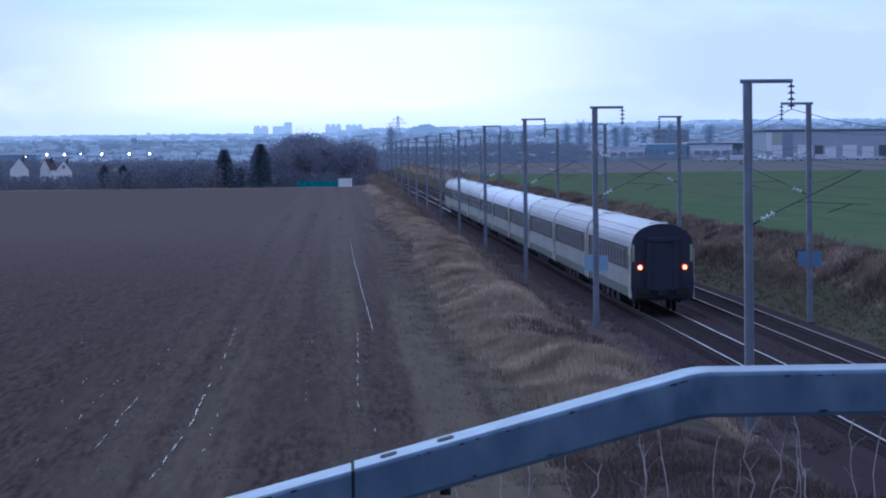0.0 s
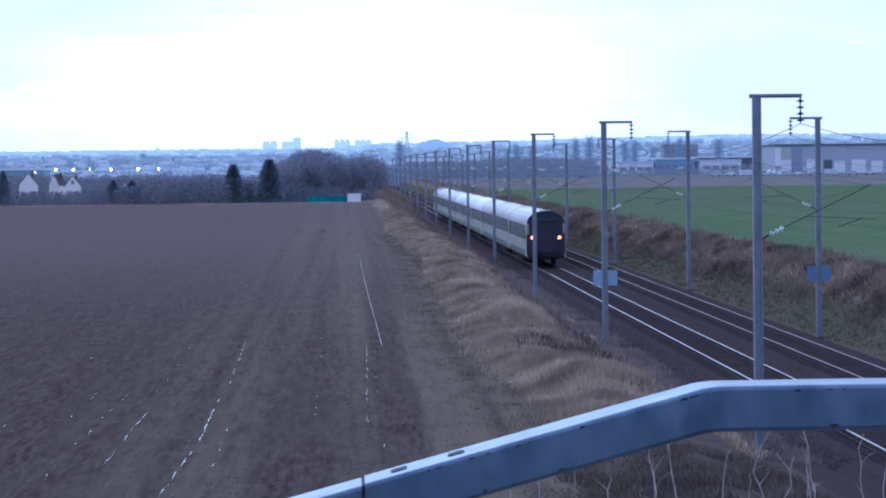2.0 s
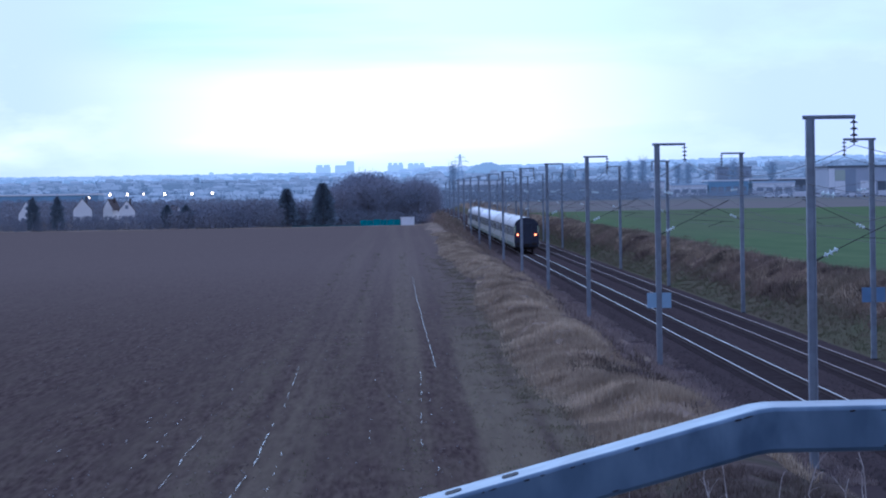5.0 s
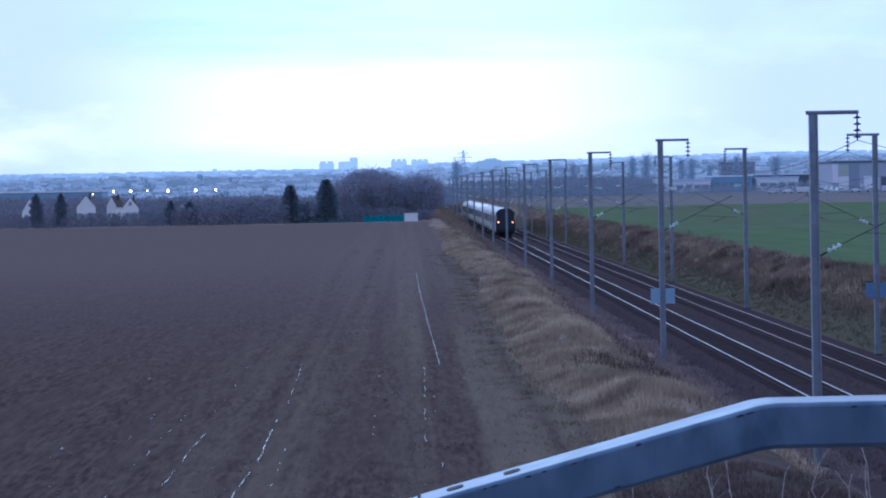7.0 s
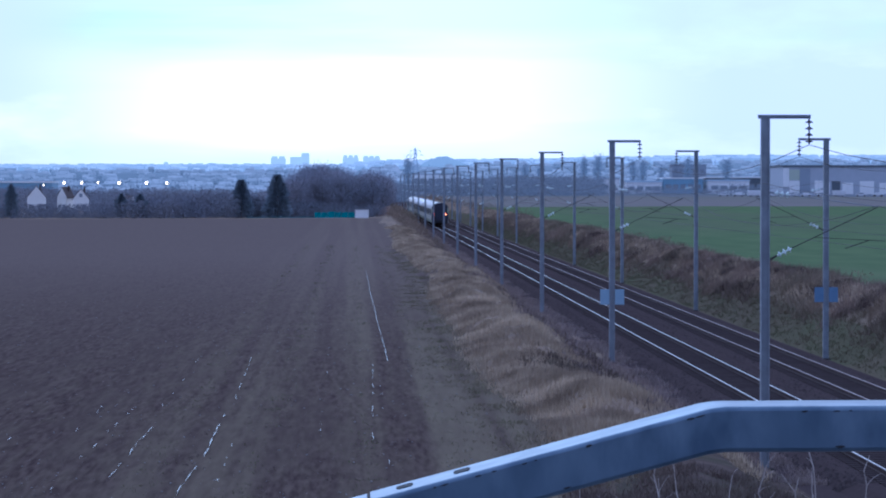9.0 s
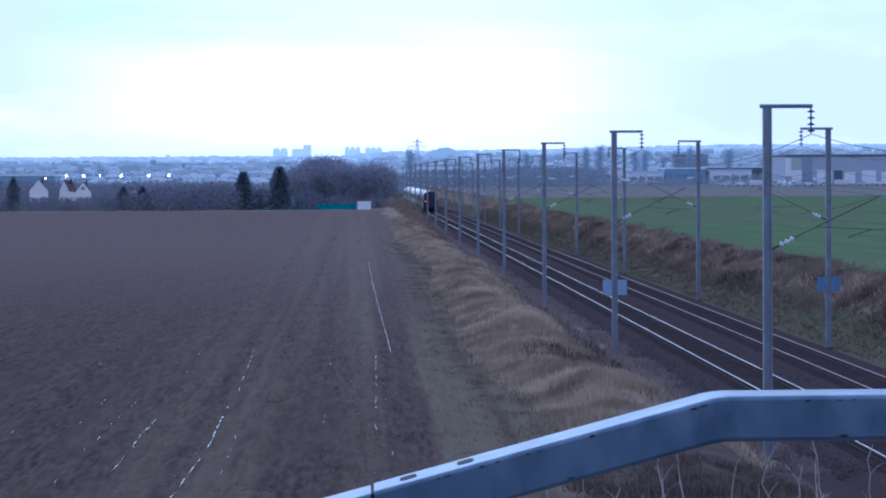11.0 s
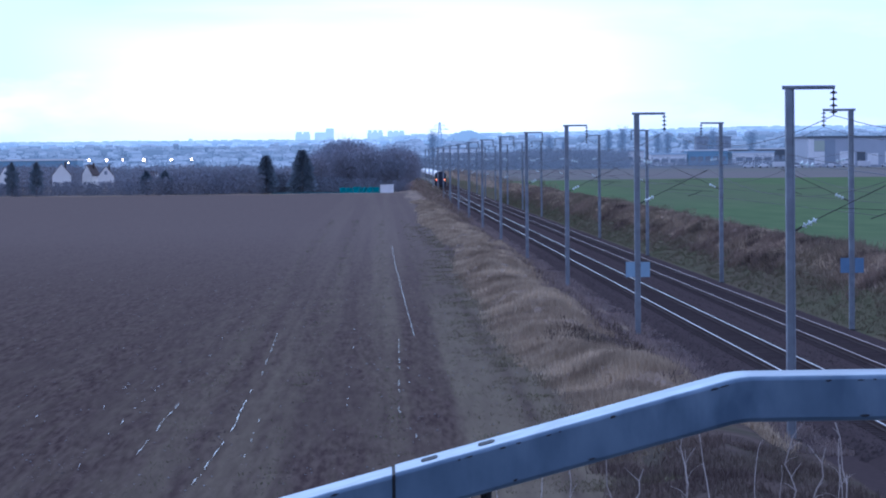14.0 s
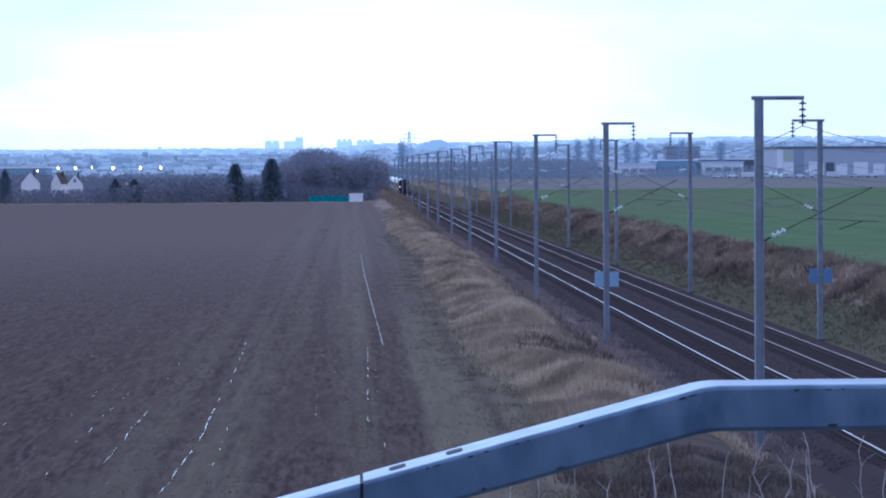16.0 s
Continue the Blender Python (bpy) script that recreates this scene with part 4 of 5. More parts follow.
def plant_far():
    rng = random.Random(9)
    # hedge at the end of the ploughed field
    tops = [(-90, 2.8), (-66, 3.0), (-54, 3.0), (-47, 3.4), (-40, 4.6), (-33, 5.0), (-27, 5.2), (-15, 4.2), (8, 2.2)]
    spots = []
    for i in range(1000):
        x = rng.uniform(-85, 6.5)
        h = lerp_list(tops, x) * rng.uniform(0.6, 1.1)
        spots.append((x, rng.uniform(646 if x < -22 else 658, 680), h, h * 0.8))
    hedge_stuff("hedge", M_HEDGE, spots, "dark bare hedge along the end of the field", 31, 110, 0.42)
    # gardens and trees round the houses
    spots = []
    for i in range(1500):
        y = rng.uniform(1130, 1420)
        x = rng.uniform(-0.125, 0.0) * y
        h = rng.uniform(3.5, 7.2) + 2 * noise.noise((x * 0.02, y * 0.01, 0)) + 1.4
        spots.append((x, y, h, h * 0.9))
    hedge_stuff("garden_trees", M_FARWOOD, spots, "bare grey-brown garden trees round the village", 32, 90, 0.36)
    # woods beyond the green field and along the line
    spots = []
    for i in range(2300):
        y = rng.uniform(1265, 1700)
        x = rng.uniform(0.004, 0.075) * y if rng.random() < 0.75 else rng.uniform(0.004, 0.14) * y
        h = rng.uniform(4.5, 8.5) + 3 * noise.noise((x * 0.02, y * 0.01, 4))
        if x > 0.075 * y:
            h *= 0.6
        if x < 24 and y < 1290:
            continue
        spots.append((x, y, max(3, h), h * 0.8))
    for i in range(420):
        y = rng.uniform(1480, 1585)
        x = rng.uniform(0.074, 0.132) * y
        h = rng.uniform(2.4, 5.6) * (0.75 + 0.6 * noise.noise((x * 0.06, 3, 1)))
        spots.append((x, y, max(1.6, h), 4.0))
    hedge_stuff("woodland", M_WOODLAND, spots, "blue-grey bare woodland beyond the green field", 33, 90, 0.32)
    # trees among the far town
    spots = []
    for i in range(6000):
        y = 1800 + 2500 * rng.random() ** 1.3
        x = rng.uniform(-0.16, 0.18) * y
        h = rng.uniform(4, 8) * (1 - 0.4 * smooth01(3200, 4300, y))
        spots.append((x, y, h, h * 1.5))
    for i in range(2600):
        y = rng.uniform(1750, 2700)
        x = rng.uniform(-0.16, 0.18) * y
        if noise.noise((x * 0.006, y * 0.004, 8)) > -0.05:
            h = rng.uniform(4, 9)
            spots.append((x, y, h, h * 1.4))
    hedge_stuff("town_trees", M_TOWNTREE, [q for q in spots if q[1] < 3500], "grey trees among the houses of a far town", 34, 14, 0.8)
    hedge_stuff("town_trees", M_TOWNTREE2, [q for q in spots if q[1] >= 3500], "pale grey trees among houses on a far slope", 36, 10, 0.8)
    # lineside scrub by the left track, down to the vanishing rails
    spots = []
    for i in range(520):
        y = 330 + 640 * rng.random() ** 0.8
        x = rng.uniform(7.2, 10.2)
        h = rng.uniform(0.9, 2.2) * (0.7 + 0.6 * smooth01(450, 800, y))
        spots.append((x, y, h, h))
    for i in range(420):
        y = rng.uniform(560, 1000)
        h = rng.uniform(1.4, 2.8) * (1 - 0.45 * smooth01(640, 760, y))
        spots.append((rng.uniform(7.6, 11.0), y, h, h))
    for i in range(160):
        y = rng.uniform(480, 1200)
        spots.append((rng.uniform(23.5, 27), y, rng.uniform(0.8, 2.0), 2.0))
    for i in range(70):
        y = 100 + 330 * rng.random() ** 1.2
        h = rng.uniform(0.6, 1.3)
        spots.append((rng.uniform(22.6, 26.2), y, h, h * 1.6))
    hedge_stuff("lineside_scrub", M_BRAMBLE, spots, "brown leafless scrub on the railway bank", 35, 60, 0.6)


plant_far()


def plant_single():
    big = make_conifer(3, 8.4, 6.2, "tall dark conifer standing before bare trees")
    big.matrix_basis = on_ground(-14.9, 655)
    c = make_conifer(4, 7.4, 5.4, "dark conifer beside the hedge")
    c.matrix_basis = on_ground(-22.0, 655)
    col = make_conifer(6, 6.6, 3.0, "slim dark columnar cypress in the hedge", column=True)
    col.matrix_basis = on_ground(-66.5, 650)
    copy_thing(col, on_ground(-71.5, 652, 1.0))
    copy_thing(col, on_ground(-45.5, 655, 2.0)).scale = (1.0, 1.0, 0.72)
    copy_thing(col, on_ground(-41.8, 655, 3.0)).scale = (1.2, 1.2, 0.70)
    rng = random.Random(12)
    pop = make_tree(60, 18.0, 2.0, "tall slim bare poplar beyond the fields", M_POPLAR, "poplar", "poplars beyond the fields", limbs=24, twigs=1500, up=2.4, low=0.06, jitter=0.05)
    spots = [(110.5, 1600, 0.98), (117.2, 1600, 1.02), (134.5, 1600, 0.98), (139.0, 1600, 0.93), (24.5, 1500, 0.95), (164.5, 1640, 0.98), (184, 1640, 1.0), (80.0, 1560, 0.85), (88.5, 1580, 0.75), (150, 1620, 0.8)]
    place_copies(pop, spots, rng)


plant_single()

# ---- houses, sheds, far buildings ----
M_RENDER = mat("house_render", (0.84, 0.82, 0.77), (0.78, 0.76, 0.71), 0.5, 0.9, big=0.2)
M_TILE = mat("roof_tiles", (0.11, 0.085, 0.078), (0.085, 0.068, 0.064), 2.0, 0.9)
# panes lightened for their distance: haze in the base colour
M_PANE = mat("window_hazed", (0.27, 0.30, 0.34), (0.24, 0.27, 0.31), 2.0, 0.2, spec=0.5)
M_WHITE = mat("white_metal", (0.86, 0.86, 0.84), (0.78, 0.78, 0.76), 0.6, 0.6)
M_TEAL = mat("teal_sheet", (0.02, 0.26, 0.27), (0.03, 0.20, 0.21), 1.2, 0.7, bump=0.03, bscale=3)
M_TEALDIM = mat("faded_teal_sheet", (0.075, 0.16, 0.18), (0.07, 0.13, 0.15), 1.2, 0.8)
M_GREYCLAD = mat("grey_cladding", (0.47, 0.50, 0.54), (0.41, 0.44, 0.48), 0.3, 0.6)
M_DARKCLAD = mat("dark_cladding", (0.13, 0.15, 0.17), (0.11, 0.125, 0.14), 0.3, 0.6)
M_OFFICE = mat("office_panels", (0.33, 0.37, 0.42), (0.29, 0.33, 0.38), 0.3, 0.7)
M_ROOFBLUE = mat("pale_blue_roofing", (0.62, 0.72, 0.80), (0.56, 0.66, 0.74), 0.3, 0.5)
M_BLUECLAD = mat("blue_cladding", (0.27, 0.42, 0.54), (0.24, 0.38, 0.48), 0.3, 0.6)
M_LIME = mat("pale_green_glazing", (0.50, 0.55, 0.44), (0.46, 0.51, 0.41), 0.3, 0.4)
M_CAR = mat("car_paint_white", (0.70, 0.70, 0.70), (0.62, 0.62, 0.62), 2.0, 0.3)
M_TYRE = mat("tyre", (0.02, 0.02, 0.02), (0.03, 0.03, 0.03), 4.0, 0.9)
M_LAMPLIT = glow("street_lamp_lit", (1.0, 0.66, 0.34), 9.0)
M_EARTH = mat("bare_earth", (0.20, 0.125, 0.085), (0.13, 0.085, 0.06), 1.0, 0.95, bump=0.08, bscale=3)


def build_house(x, y, w, depth, eave, ridge, turn, label):
    """A house with its gable end on -y: walls, pitched roof, windows."""
    h = thing("house", pose(x, y, ground_z(x, y) - 0.2, 0, 0, turn), label, "house", "village houses")
    bm = bmesh.new()
    a = w / 2
    prof = [(-a, 0), (a, 0), (a, eave), (0, ridge), (-a, eave)]
    f0 = [bm.verts.new((px, -depth / 2, pz)) for px, pz in prof]
    f1 = [bm.verts.new((px, depth / 2, pz)) for px, pz in prof]
    bm.faces.new(f0)
    bm.faces.new(f1[::-1])
    for i in range(5):
        j = (i + 1) % 5
        bm.faces.new((f0[j], f0[i], f1[i], f1[j]))
    part("wall", bm, M_RENDER, h)
    for s in (-1, 1):
        bm = bmesh.new()
        o = 0.35
        k = (ridge - eave) / a
        pts = [(s * (a + o), eave - o * k + 0.05), (0, ridge + 0.05), (0, ridge + 0.25), (s * (a + o), eave - o * k + 0.25)]
        g0 = [bm.verts.new((px, -depth / 2 - 0.06, pz)) for px, pz in pts]
        g1 = [bm.verts.new((px, depth / 2 + 0.3, pz)) for px, pz in pts]
        bm.faces.new(g0 if s > 0 else g0[::-1])
        bm.faces.new(g1[::-1] if s > 0 else g1)
        for i in range(4):
            j = (i + 1) % 4
            q = (g0[j], g0[i], g1[i], g1[j])
            bm.faces.new(q if s > 0 else q[::-1])
        bmesh.ops.recalc_face_normals(bm, faces=bm.faces)
        part("roof", bm, M_TILE, h)
    bm = bmesh.new()
    box(bm, a * 0.3, a * 0.3 + 0.6, 0.5, 1.1, ridge - 1.2, ridge + 0.7)
    part("chimney", bm, M_TILE, h)
    for wx, wz in ((-a * 0.45, 1.2), (a * 0.45, 1.2)) + (((0, eave + 0.5),) if "window" in label else ()):
        bm = bmesh.new()
        box(bm, wx - 0.5, wx + 0.5, -depth / 2 - 0.05, -depth / 2 + 0.02, wz, wz + 1.15)
        part("window", bm, M_PANE, h)
    return h


def build_village():
    Y = 1100
    for x, w, eave, ridge, turn, y, lab in (
            (-104.2, 6.0, 4.7, 8.3, 4, Y, "white rendered house with a plain steep gable"),
            (-95.4, 3.5, 4.9, 7.9, -24, Y + 8, "small white house with a dark tiled roof"),
            (-89.6, 5.0, 4.3, 7.4, 3, Y, "white house with a dark gable window"),
            (-122.8, 5.0, 3.4, 7.6, 6, Y, "white rendered house among dark conifers"),
            (-78.8, 5.0, 2.6, 5.2, 40, Y + 60, "low white house partly hidden by trees")):
        build_house(x, y, w, 5.0 if w < 4 else 7.0, eave, ridge, turn, lab)
    lamps = [(-111.5, 1.0), (-104.8, 1.0), (-98.5, 0.55), (-90.4, 1.25), (-79.8, 1.15), (-72.0, 1.0), (-119.5, 0.5)]
    for lx, s in lamps:
        y = 1290 + 40 * s
        x = lx * y / 1290
        g = ground_z(x, y)
        top = 7.35 if s > 0.52 else 6.3
        l = thing("street_lamp", pose(x, y, 0), "lit street lamp on a slim grey pole", "street lamp", "lamps along the village road")
        bm = bmesh.new()
        bar(bm, (0, 0, g - 0.2), (0, 0, top + 0.3), 0.09, 0.05, n=8)
        bar(bm, (0, 0, top + 0.3), (0, -1.0, top + 0.4), 0.04, n=6)
        part("pole", bm, M_STEEL, l)
        bm = bmesh.new()
        lathe(bm, [(0, 0.12 * s), (0.3, 0.38 * s), (0.7, 0.38 * s), (1, 0.12 * s)], (0, -1.0, top + 0.42), (0, -1.0, top - 0.5 * s), 12)
        part("lantern", bm, M_LAMPLIT, l, "glowing warm lantern")


build_village()


def build_field_end():
    y = 652
    g = ground_z(1, y)
    s = thing("shed", pose(1.65, y, g, 0, 0, -4), "small white metal shed at the end of the field", "shed")
    bm = bmesh.new()
    box(bm, -1.25, 1.25, -1, 1, -0.2, 1.5, bevel=0.03)
    part("wall", bm, M_WHITE, s)
    bm = bmesh.new()
    box(bm, -1.35, 1.35, -1.1, 1.1, 1.5, 1.6)
    part("roof", bm, M_WHITE, s)
    rng = random.Random(3)
    f = thing("tarpaulin_fence", pose(0, 0, 0), "teal sheeting strung along a low fence", "fence")
    x = -7.6
    n = 0
    while x < 0.2:
        bm = bmesh.new()
        h = 1.05 + 0.2 * rng.random()
        cols = []
        for i in range(5):
            xx = x + 1.26 * i / 4
            gg = ground_z(xx, y)
            cols.append((bm.verts.new((xx, y + rng.uniform(-0.08, 0.08), gg - 0.1)), bm.verts.new((xx, y + rng.uniform(-0.15, 0.15), gg + h * 0.5)), bm.verts.new((xx, y + rng.uniform(-0.05, 0.05), gg + h + rng.uniform(-0.08, 0.08)))))
        for a, b in zip(cols, cols[1:]):
            bm.faces.new((a[0], b[0], b[1], a[1]))
            bm.faces.new((a[1], b[1], b[2], a[2]))
        r = bmesh.ops.extrude_face_region(bm, geom=list(bm.faces))
        for vv in r["geom"]:
            if isinstance(vv, bmesh.types.BMVert):
                vv.co.y += 0.03
        part("sheet", bm, M_TEAL, f)
        bm = bmesh.new()
        bar(bm, (x, y + 0.1, ground_z(x, y) - 0.3), (x, y + 0.1, ground_z(x, y) + 1.3), 0.04, n=6)
        part("post", bm, M_STEEL, f)
        x += 1.3
    # faint low run of the same sheeting further along
    x = -21.0
    while x < -8.0:
        bm = bmesh.new()
        gg = ground_z(x, y + 1)
        box(bm, x, x + 1.9, y + 1, y + 1.04, gg - 0.1, gg + 0.25 + 0.15 * rng.random(), bevel=0.01)
        part("sheet", bm, M_TEALDIM, f, "faded grey-teal sheet")
        x += 2.0
    # heap of earth by the line
    bm = bmesh.new()
    rows = []
    for j in range(13):
        row = []
        for i in range(17):
            u, w = i / 8 - 1, j / 6 - 1
            xx, yy = 6.9 + u * 2.4, 668 + w * 6
            d = max(0.0, 1 - u * u - w * w)
            zz = ground_z(xx, yy) - 0.15 + 1.9 * d ** 0.8 + 0.35 * noise.noise((xx * 1.3, yy * 0.7, 2)) * (d > 0)
            row.append(bm.verts.new((xx, yy, zz)))
        rows.append(row)
    for p, q in zip(rows, rows[1:]):
        for i in range(16):
            bm.faces.new((p[i], p[i + 1], q[i + 1], q[i]))
    tagged(part("earth_heap", bm, M_EARTH, smooth=True), "heap of reddish bare earth beside the railway", "earth heap")


build_field_end()


def hall(name, x, y, w, depth, h, wall, roof, label, base=None, bands=()):
    """A flat-roofed hall with a roof edge; bands are (x0, x1, z0, z1, material, name) on its front."""
    g = ground_z(x, y) if base is None else base
    t = thing(name, pose(x, y, g), label, "industrial building", "industrial buildings")
    bm = bmesh.new()
    box(bm, -w / 2, w / 2, 0, depth, -1.5, h)
    part("wall", bm, wall, t)
    bm = bmesh.new()
    box(bm, -w / 2 - 0.4, w / 2 + 0.4, -0.4, depth + 0.4, h, h + 0.7)
    part("roof", bm, roof, t)
    for x0, x1, z0, z1, m, nm in bands:
        bm = bmesh.new()
        box(bm, x0, x1, -0.15, 0.05, z0, z1)
        part(nm, bm, m, t)
    return t


def build_industry():
    # warehouse beside the green field; its front faces the railway bridge
    Y = 1270
    wb = 2.9
    hall("warehouse", 192.0, Y, 56.0, 40, 10.6, M_GREYCLAD, M_DARKCLAD, "grey flat-roofed warehouse with pale loading doors", wb, [
        (-27.9, -25.6, 3.0, 10.2, M_WHITE, "corner_panel"), (-25.5, -21.6, 5.6, 9.6, M_LIME, "glazed_panel"), (-25.5, -21.6, 0.5, 5.4, M_WHITE, "door"),
        (-21.5, -17.5, 0.3, 10.0, M_OFFICE, "glazed_panel"),
        (-15.8, -10.0, 0.2, 5.4, M_WHITE, "loading_door"), (-9.2, -6.0, 0.2, 5.2, M_DARKCLAD, "loading_door"), (-5.2, -1.0, 0.2, 4.6, M_WHITE, "loading_door"),
        (1.5, 7.0, 0.2, 5.2, M_WHITE, "loading_door"), (9.0, 13.5, 0.2, 4.6, M_WHITE, "loading_door"), (15.5, 21, 0.2, 5.0, M_DARKCLAD, "loading_door")])
    def win_row(n, w, z0, z1):
        return [(-w / 2 + w * (i + 0.15) / n, -w / 2 + w * (i + 0.85) / n, z0, z1, M_PANE, "window") for i in range(n)]
    hall("factory", 139.0, 1592, 17, 22, 5.4, M_WHITE, M_ROOFBLUE, "low white workshop with a pale blue roof edge", None, win_row(4, 16, 1.8, 3.4))
    hall("factory", 158.5, 1600, 19, 30, 7.0, M_BLUECLAD, M_WHITE, "blue-grey factory hall with a white roof edge", None, win_row(5, 18, 2.2, 4.4))
    hall("factory", 180.0, 1596, 20, 26, 6.0, M_WHITE, M_ROOFBLUE, "white factory hall with a pale blue roof edge", None, win_row(4, 18, 2.0, 3.8))
    hall("factory", 196.0, 1660, 40, 30, 7.5, M_DARKCLAD, M_WHITE, "grey-blue factory hall with a white roof edge", None, win_row(8, 38, 2.4, 4.6))
    hall("office_block", 171.5, 1700, 17.5, 14, 14.0, M_OFFICE, M_OFFICE, "grey square office block behind factory halls", None, win_row(6, 16, 10.5, 12.2) + win_row(6, 16, 7.0, 8.7))
    hall("factory", 226.0, 1580, 18, 20, 6.0, M_BLUECLAD, M_WHITE, "low blue-grey hall with a white roof", None, win_row(4, 17, 2.0, 4.0))
    hall("factory", 118.0, 1690, 34, 20, 7.0, M_WHITE, M_GREYCLAD, "low white hall among bare trees", None, win_row(8, 32, 2.2, 4.2))
    hall("factory", 44.0, 1800, 26, 16, 9.5, M_WHITE, M_GREYCLAD, "white hall beyond the railway", None, win_row(6, 24, 5.0, 7.5))
    hall("depot", -166.0, 1500, 62, 30, 9.5, M_BLUECLAD, M_WHITE, "long blue depot hall with a white roof edge", None, win_row(10, 60, 4.0, 6.5))
    # parked vans and cars in front of the halls
    rng = random.Random(8)
    def make_car(van):
        c = thing("van" if van else "car", pose(0, 0, 0), "white parked van" if van else "white parked car beside the works", "van" if van else "car", "parked vehicles")
        c["label"] = "plain white parked van beside the works" if van else c["label"]
        bm = bmesh.new()
        if van:
            box(bm, -2.5, 2.5, -0.95, 0.95, 0.35, 2.3, bevel=0.15)
        else:
            box(bm, -2.1, 2.1, -0.85, 0.85, 0.35, 0.95, bevel=0.12)
            box(bm, -1.3, 1.2, -0.78, 0.78, 0.9, 1.5, bevel=0.1, taper=0.85)
        part("body", bm, M_CAR, c)
        bm = bmesh.new()
        if van:
            box(bm, 1.3, 2.2, -0.97, -0.94, 1.3, 1.95)
        else:
            box(bm, -1.0, 0.95, -0.80, -0.76, 1.0, 1.38)
        part("side_window", bm, M_PANE, c)
        for wx in (-1.35, 1.35):
            for sy in (-1, 1):
                bm = bmesh.new()
                bar(bm, (wx, sy * 0.72, 0.33), (wx, sy * 0.9, 0.33), 0.33, n=14)
                part("wheel", bm, M_TYRE, c)
        return c
    van, car = make_car(True), make_car(False)
    used = set()
    x = 140.5
    for i in range(14):
        p = van if i % 5 == 2 else car
        m = on_ground(x, 1262, rng.uniform(-0.2, 0.2) + (math.pi if rng.random() < 0.5 else 0))
        if p in used:
            copy_thing(p, m)
        else:
            p.matrix_basis = m
            used.add(p)
        x += rng.uniform(5.2, 8.5)


build_industry()

# ---- the far town and hill: distance, evening haze put in as emission ----
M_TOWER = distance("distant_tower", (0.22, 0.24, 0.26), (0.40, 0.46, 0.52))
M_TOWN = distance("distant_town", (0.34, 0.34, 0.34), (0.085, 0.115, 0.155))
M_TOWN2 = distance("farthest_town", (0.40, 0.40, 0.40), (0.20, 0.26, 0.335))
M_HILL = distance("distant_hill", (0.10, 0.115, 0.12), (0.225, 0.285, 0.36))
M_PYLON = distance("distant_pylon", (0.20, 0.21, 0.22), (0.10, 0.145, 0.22))


